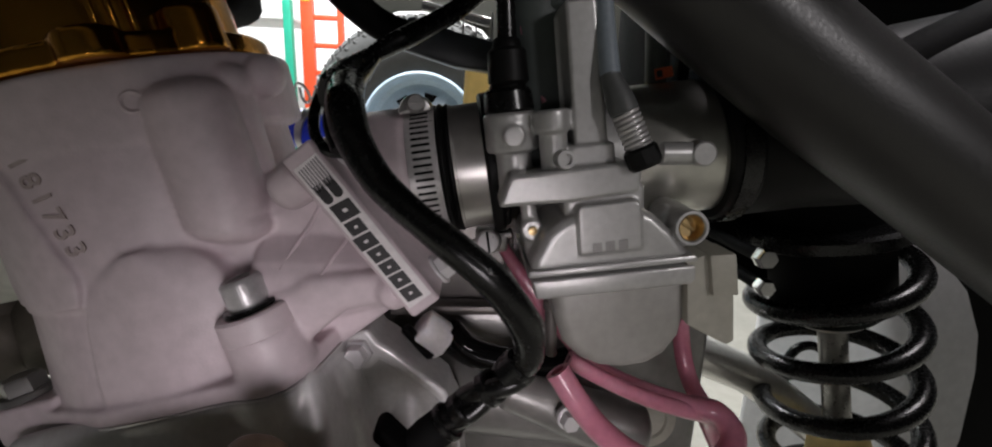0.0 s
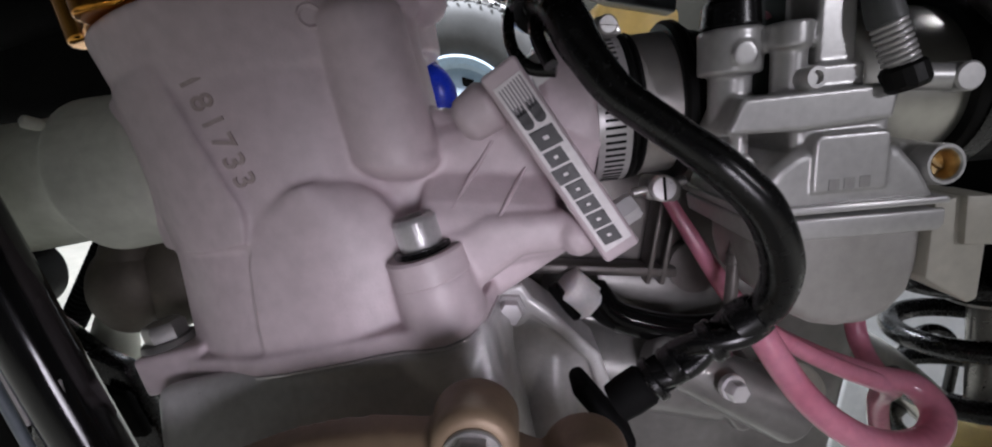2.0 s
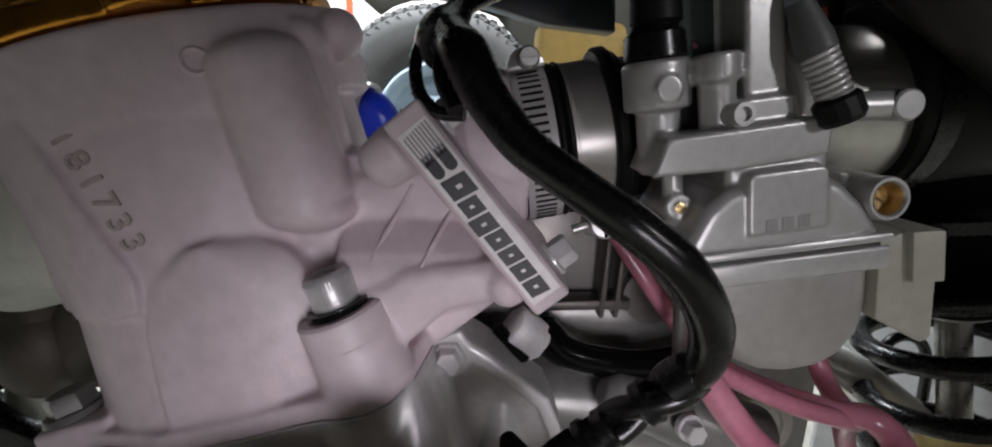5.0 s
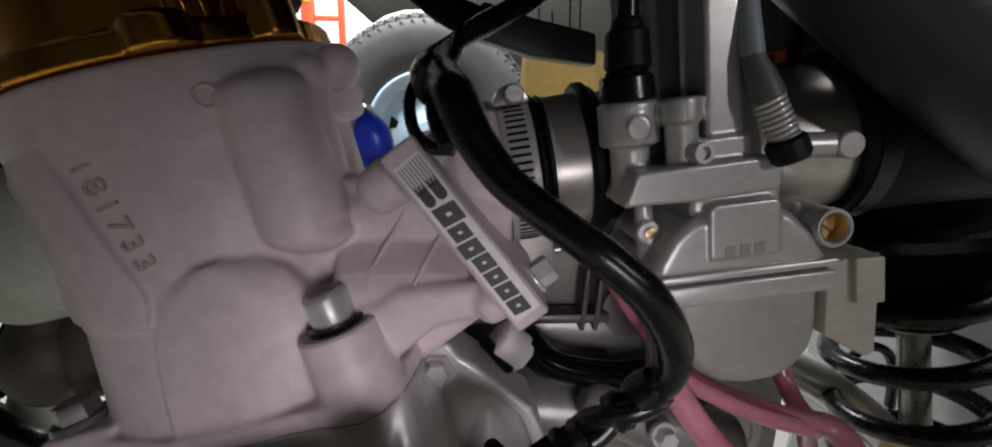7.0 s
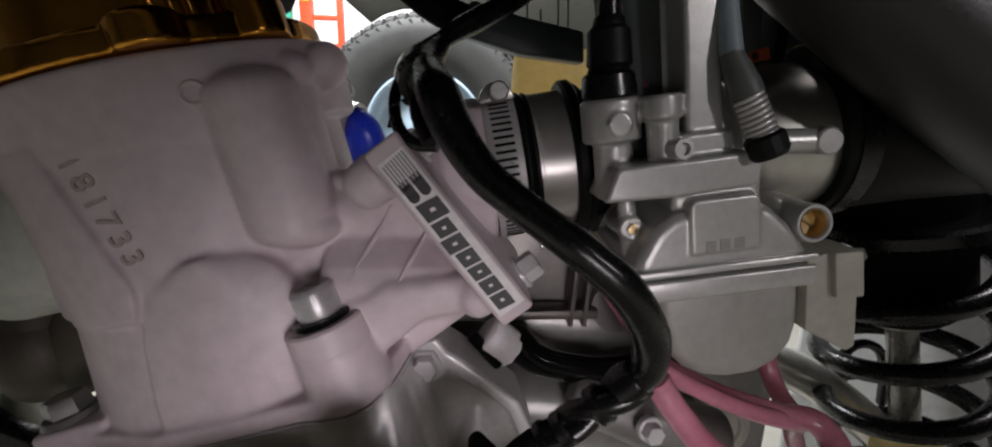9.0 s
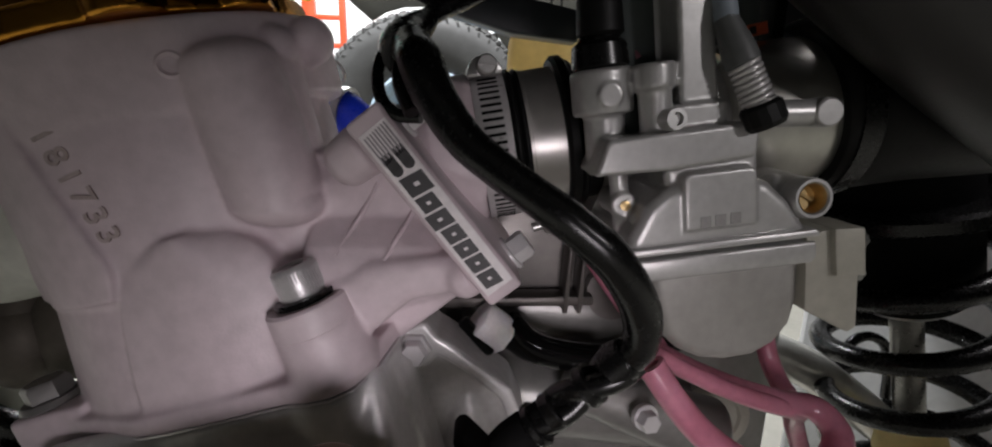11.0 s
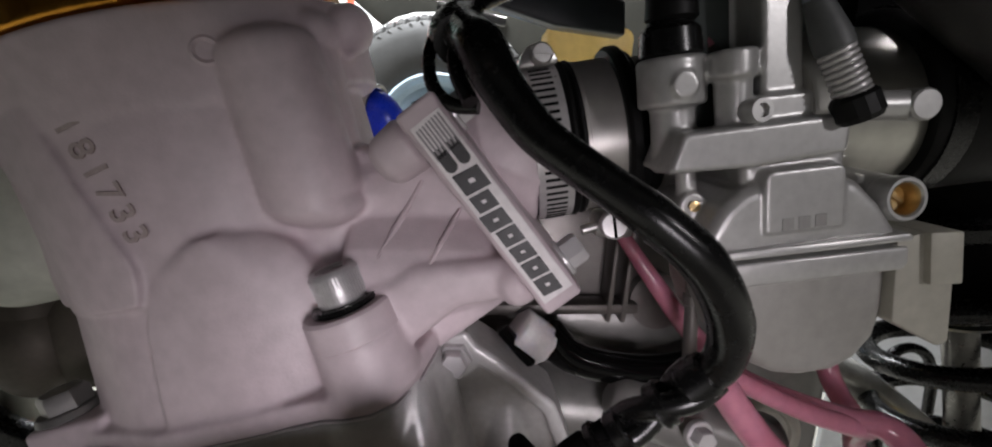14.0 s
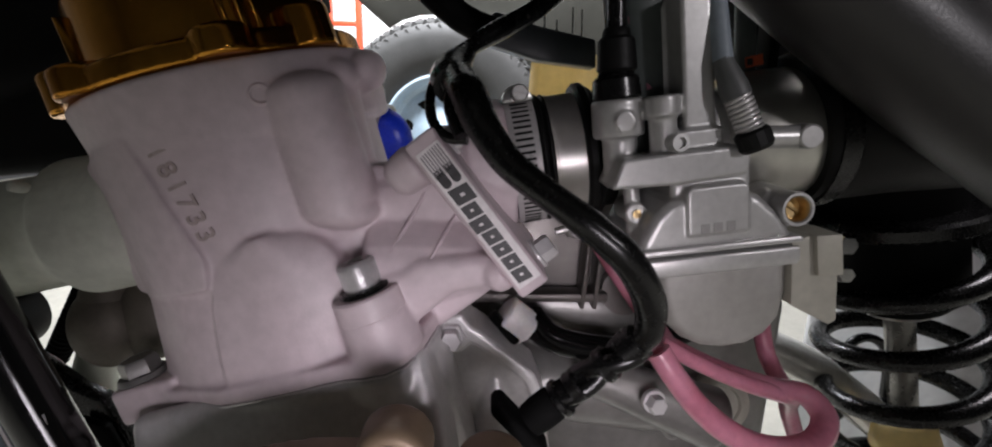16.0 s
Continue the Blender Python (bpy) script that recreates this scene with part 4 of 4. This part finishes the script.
# ---- crankcase ----
def crankcase():
    c = thing("crankcase", "raw grey cast aluminium crankcase under the cylinder", "crankcase")
    I = Matrix.Identity(4)
    forms = [
        box((132, 90, 90), CY @ pose(-0.006, 0.057, -0.0485), 10, 3),
        prism([(x * 0.985, z - 1.0) for x, z in FOOT], -26, -3.4, FLAT, 1.5, 2),
        box((122, 30, 50), CY @ pose(-0.004, 0.0065, -0.0275, -22, 0, 0), 5, 3),
        box((70, 22, 60), CY @ pose(-0.015, 0.020, -0.034), 8, 3),
        rod((-63, 185, 398), (-58, 176, 320), 9, 12, 28, 3),
        rod((-82, 178, 392), (-76, 168, 320), 9, 14, 28, 3),
    ]
    gears = [
        rod((-40, 252, 394), (56, 252, 388), 21, 23, 40, 4),
        box((150, 60, 150), pose(0.052, 0.262, 0.330), 10, 3),
        rod((8, 205, 372), (80, 205, 345), 10, 16, 28, 4),
        box((90, 8, 3), pose(0.035, 0.228, 0.358, 0, 8, 0), 1, 2),
        rod((-30, 236, 352), (62, 236, 344), 22, 24, 40, 5),
        rod((30, 222, 372), (64, 214, 330), 5, 6, 20, 1.5),
        rod((50, 222, 370), (84, 214, 328), 5, 6, 20, 1.5),
    ]
    part("gearbox_casting", join(*gears), GEARC, c, "weathered grey gearbox casting", cast=1.2, soften=4)
    part("casting", join(*forms), CASE, c, "", cast=1.2, soften=5)
    # wall and ribs in a darker tone than the gearbox casting
    wall = part("gearbox_wall", join(box((200, 30, 104), pose(-0.004, 0.248, 0.404), 6, 3), box((70, 12, 5), pose(-0.012, 0.226, 0.4035, 0, -1, 0), 1.5, 2)), DARKCAST, c, "dark brown-grey gearbox wall")
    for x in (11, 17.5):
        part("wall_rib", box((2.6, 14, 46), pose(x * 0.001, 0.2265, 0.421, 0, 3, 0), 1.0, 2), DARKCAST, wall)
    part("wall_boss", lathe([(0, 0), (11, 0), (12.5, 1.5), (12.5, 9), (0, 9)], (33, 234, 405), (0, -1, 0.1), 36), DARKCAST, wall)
    part("round_boss", lathe([(0, 2), (11, 2), (12, 3.5), (15, 3.5), (17, 2), (17.5, -8), (0, -8)], (90, 226, 341), (-0.1, -1, 0.15), 40), BLOCK, c, "pale grey round boss")
    sunk = [(-70, 392), (-62, 400), (-48, 402), (-42, 397), (-30, 387), (-16, 375), (-10, 362), (-7, 300), (-80, 300)]
    flange = part("case_flange", join(
        prism(sunk, 193.5, 216, I, 2.0, 3),
        prism([(-68, 392), (-63.4, 404), (-50.7, 408), (-46.5, 402), (-44.5, 396), (-50, 389), (-60, 388)], 188.6, 214, I, 1.6, 3),
        prism([(-50, 396), (-46.5, 402.2), (-41, 398.6), (-31, 390.6), (-16.6, 378.6), (-10.5, 364), (-7, 330), (-13, 330), (-16, 361), (-21, 374), (-34, 385.5), (-43, 392)], 188.4, 214, I, 1.8, 3),
        rod((-60, 203, 390), (-56, 191, 318), 9, 15, 28, 3),
        rod((-35, 204, 384), (-33, 192, 318), 8, 14, 28, 3)), CASE, c, "", cast=0.8, soften=4)
    part("case_bolt", join(rod((-55, 190, 397.2), (-55, 186.6, 397.2), 7.0, 6.8, 6, 0.4), hexhead((-55, 187, 397.2), (-54.8, 181, 397.8), 5.2)), BOLT, c, "zinc plated hex bolt")
    part("case_nut", join(rod((39, 190, 366), (39.5, 187, 366.5), 5.6, 5.6, 24, 0.4), hexhead((39, 188, 366), (40, 182, 367), 4.5)), BOLT, c, "zinc plated hex bolt")
    return c


crankcase()


def ignition_cover():
    c = thing("ignition_cover", "bronze brown ignition cover with bolt bosses", "engine cover")
    forms = [lathe([(0, 0), (86, 0), (92, 2), (95, 6), (95, 14), (0, 14)], (-80, 106, 303), (0, 1, 0), 96)]
    for x, z in ((-65, 399.5), (-37, 391), (-150, 362), (-10, 364)):
        forms.append(rod((x, 104, z), (x, 120, z), 10.5, 11, 32, 2))
    part("casting", join(*forms), BROWN, c, "", cast=1.1, soften=5)
    for x, z in ((-65, 399.5), (-37, 391)):
        part("cover_bolt", join(rod((x, 104.5, z), (x, 103, z), 7, 7, 28, 0.4), hexhead((x, 103.5, z), (x, 98.5, z + 0.4), 5.6)), STEEL, c, "zinc plated hex bolt")
    return c


ignition_cover()


# ---- shock absorber ----
def rear_shock():
    s = thing("rear_shock", "rear shock absorber with black coil spring and black body", "shock absorber")
    top, low = Vector((198, 268, 470)), Vector((264, 268, 215))
    d = (low - top).normalized()
    at = lambda k: tuple(top + d * k)
    part("body", join(rod(at(-40), at(80), 33, 33, 48, 2), rod(at(80), at(86), 29, 26, 40, 1)), DULL, s, "black damper body")
    part("seal_head", rod(at(85), at(90), 23, 21, 40, 1), STEEL, s, "steel seal head")
    part("damper_rod", rod(at(86), at(255), 8.2, 8.2, 32, 0.5), DAMPER, s, "dull steel damper rod")
    part("bump_stop", rod(at(172), at(196), 17, 20, 32, 4), YELLOW, s, "amber rubber bump stop")
    part("spring_collar", lathe([(26, 0), (46, 0), (48, 2), (48, 8), (45, 10), (26, 10), (26, 0)], at(22), d, 56), BLACK, s)
    coil, R, pitch = [], 43, 36.5
    side = Vector((0, -1, 0))
    up = side.cross(d).normalized()
    up = up if up.x < 0 else -up
    for k in range(int(5.6 * 36) + 1):
        a = 2 * math.pi * (k / 36 - 0.6)
        coil.append(tuple(top + d * (63 + pitch * (k / 36 - 0.6)) + side * R * math.cos(a) + up * R * math.sin(a)))
    part("coil_spring", tube(coil, 6.2, 16, 1), BLACK, s, "glossy black coil spring")
    return s


rear_shock()


def shock_mount():
    m = thing("shock_mount", "black steel bracket with bright bolts between carburettor and shock", "bracket")
    part("plate", prism([(118, 478), (232, 470), (226, 404), (196, 398), (160, 402), (128, 420)], 292, 300, Matrix.Identity(4), 2, 2), DULL, m)
    for x, z, r in ((137, 436, 5.2), (139, 421, 4.4)):
        b = part("mount_bolt", rod((x, 219, z), (x + 4, 294, z - 2), 3.4, 3.4, 16, 0.5), DULL, m)
        part("bolt_head", hexhead((x, 219, z), (x - 0.5, 212, z + 0.4), r), CHROME, b, "bright bolt head")
    return m


shock_mount()


# ---- frame, unseen tank block and surroundings ----
def frame_spar():
    f = thing("frame_spar", "satin black frame tube running down beside the carburettor", "frame tube")
    part("tube", tube([(16, 162, 578), (95, 158, 522), (155, 156, 484), (276, 154, 407)], 21.3, 40, 4, flat=1.0), FRAME, f)
    part("gusset", tube([(127, 176, 511), (169, 184, 530), (230, 195, 558)], 10.2, 28, 4), DULL, f)
    return f


frame_spar()


def frame_downtube():
    f = thing("frame_downtube", "glossy black frame tube in front of the engine", "frame tube")
    part("tube", tube([(-240, 152, 474), (-224, 152, 436), (-205, 150, 385), (-178, 147, 318)], 9.8, 32, 4), GLOSS, f)
    # highlight streaks of the glossy tube, modelled as thin bright rods
    for a, b in (((-222.3, 143.6, 416), (-207.2, 142.2, 371)), ((-221.4, 142.4, 438), (-212.6, 141.8, 412)), ((-197.4, 144.6, 386), (-194.2, 144.3, 377.5))):
        part("edge_glint", tube([a, tuple((Vector(a) + Vector(b)) / 2), b], 0.75, 8, 2), CLAMP, f, "bright highlight streak")
    part("cable", tube([(-236, 146, 430), (-222, 144, 398), (-206, 141, 358), (-194, 139, 330)], 1.6, 16, 4), CABLE, f, "thin grey cable")
    return f


frame_downtube()


def exhaust_header():
    e = thing("exhaust_header", "dark stained exhaust joint with a pale cone behind the frame tube", "exhaust pipe")
    part("joint", join(ball((-221, 208, 391), (17, 16, 21)), ball((-205, 213, 393), (18, 14, 22)), rod((-219, 210, 416), (-222, 208, 395), 11, 13, 32, 3)), DARKMETAL, e, "dark heat-stained joint")
    part("pipe", tube([(-236, 219, 388), (-240, 219, 372), (-244, 219, 354), (-248, 219, 335)], [6, 8, 10.5, 12], 28), SPIGOT, e, "pale cone")
    return e


exhaust_header()


def corrugated_hose():
    h = thing("corrugated_hose", "black corrugated hose behind the engine", "hose")
    a, b = Vector((-252, 240, 408)), Vector((-284, 240, 352))
    prof = [(0, 0)]
    n = int((b - a).length / 3)
    for k in range(n):
        prof += [(5, 3 * k), (6.2, 3 * k + 0.8), (6.2, 3 * k + 1.6), (5, 3 * k + 2.4)]
    part("hose", lathe(prof + [(0, 3 * n)], tuple(a), b - a, 24), DULL, h)
    return h


corrugated_hose()


def rubber_grommet():
    h = thing("rubber_grommet", "round black rubber mount beside the frame tube", "rubber mount")
    part("mount", lathe([(0, 0), (14, 0), (16.5, 3), (16.5, 20), (14, 23), (0, 23)], (-266, 210, 397), (0.1, -1, 0), 36), RUBBER, h)
    return h


rubber_grommet()


# out-of-view block in the tank's place, added to shade the upper cylinder
def tank_shade_block():
    t = thing("tank_shade_block", "unseen black block above the engine, added for shade", "fuel tank")
    forms = [box((440, 330, 120), pose(-0.06, 0.225, 0.695, 0, 4, 0), 30, 4)]
    part("shell", join(*forms), DULL, t)
    return t


tank_shade_block()


def airbox():
    a = thing("airbox", "black plastic airbox behind the carburettor", "airbox")
    part("shell", join(box((210, 140, 220), pose(0.285, 0.330, 0.560, 0, 10, 0), 18, 3), box((240, 120, 130), pose(0.215, 0.315, 0.580), 14, 3)), DULL, a)
    return a


airbox()


def rear_fender():
    p = thing("rear_fender", "pale white plastic inner fender behind the shock", "fender")
    part("panel", prism([(250, 410), (330, 412), (398, 398), (436, 362), (458, 320), (466, 280), (470, 210), (462, 150), (250, 140)], 380, 386, Matrix.Identity(4), 2, 2), FENDER, p)
    part("splash_guard", prism([(300, 520), (560, 520), (620, 100), (440, 100)], 400, 408, Matrix.Identity(4), 2, 2), DULL, p, "black plastic splash guard")
    return p


rear_fender()


def exhaust_pipe():
    p = thing("exhaust_pipe", "polished silver pipe passing under the carburettor", "exhaust pipe")
    part("pipe", tube([(85, 292, 360), (130, 296, 349), (172, 300, 333), (205, 304, 316), (262, 306, 274)], 14, 28), PIPE, p)
    return p


exhaust_pipe()


def overflow_bottle():
    y = thing("overflow_bottle", "yellowed translucent plastic bottle behind the intake", "bottle")
    part("bottle", box((46, 34, 40), pose(0.0085, 0.302, 0.5125, 0, 3, 0), 6, 4), YELLOW, y)
    return y


overflow_bottle()


def blue_fitting():
    b = thing("blue_hose", "blue silicone coolant hose with a steel spring clip beyond the cylinder", "hose")
    part("hose", tube([(-150, 300, 486), (-128, 294, 488), (-113, 290, 488), (-104, 288, 486), (-98.5, 287, 480), (-97, 288, 468)], 11.7, 32, 6), BLUE, b)
    part("clip", lathe([(11.9, 0), (13.2, 0), (13.2, 4.2), (11.9, 4.2), (11.9, 0)], (-106, 288.8, 487.4), (1, -0.28, -0.2), 36), STEEL, b, "steel band clip")
    part("wire_end", tube([(-112, 286, 497), (-111.6, 285, 509), (-109, 284, 513.2), (-105.4, 284, 511.5), (-102.6, 284, 506.5), (-103.4, 284, 502.6), (-106.6, 284, 504.4), (-108.5, 285, 511)], 0.8, 10, 5), STEEL, b, "bent steel wire end")
    return b


blue_fitting()


def radiator_shroud():
    r = thing("radiator_shroud", "dull black plastic shroud beside the cylinder head", "shroud")
    part("shell", box((250, 60, 260), pose(-0.300, 0.300, 0.640, 0, -18, 8), 14, 3), DULL, r)
    part("air_duct", box((150, 80, 60), pose(-0.235, 0.250, 0.600, 0, 20, 0), 18, 3), DULL, r)
    part("lower_panel", box((260, 40, 120), pose(-0.350, 0.300, 0.510, 0, -6, 0), 12, 3), DULL, r)
    return r


radiator_shroud()


def engine_cradle():
    c = thing("engine_cradle", "black painted lower frame cradle in front of the engine", "frame")
    part("side_guard", prism([(-460, 420), (-345, 364), (-325, 350), (-314, 333), (-303, 325), (-270, 320), (-236, 300), (-236, 180), (-460, 180)], 262, 270, Matrix.Identity(4), 2, 2), DULL, c)
    part("mount_plate", prism([(-232, 350), (-219, 346), (-212, 326), (-228, 324)], 192, 197, Matrix.Identity(4), 1.5, 2), DULL, c)
    part("rail", prism([(-262, 386), (-247, 374), (-235, 363), (-223, 357), (-214, 335), (-205, 300), (-275, 300)], 198, 207, Matrix.Identity(4), 3, 3), BLACK, c)
    return c


engine_cradle()


def breather_tube():
    b = thing("breather_tube", "dark grey plastic breather tube with a small orange sticker", "tube")
    part("tube", tube([(62, 200, 560), (65, 200, 536), (67, 200, 516), (69, 201, 500)], 4.2, 20, 4), TUBEGREY, b)
    at = pose(0.0686, 0.1956, 0.5187, 0, -14, 0)
    k = part("sticker", box((7.2, 0.5, 4.2), at, 0.1, 1), ORANGE, b, "small orange and black sticker")
    part("dark_field", box((2.4, 0.3, 2.8), at @ Matrix.Translation(mm(-1.9, -0.3, 0)), 0, 1), INK, k)
    part("bracket", box((5, 12, 34), pose(0.078, 0.204, 0.530), 1.5), DULL, b)
    return b


breather_tube()
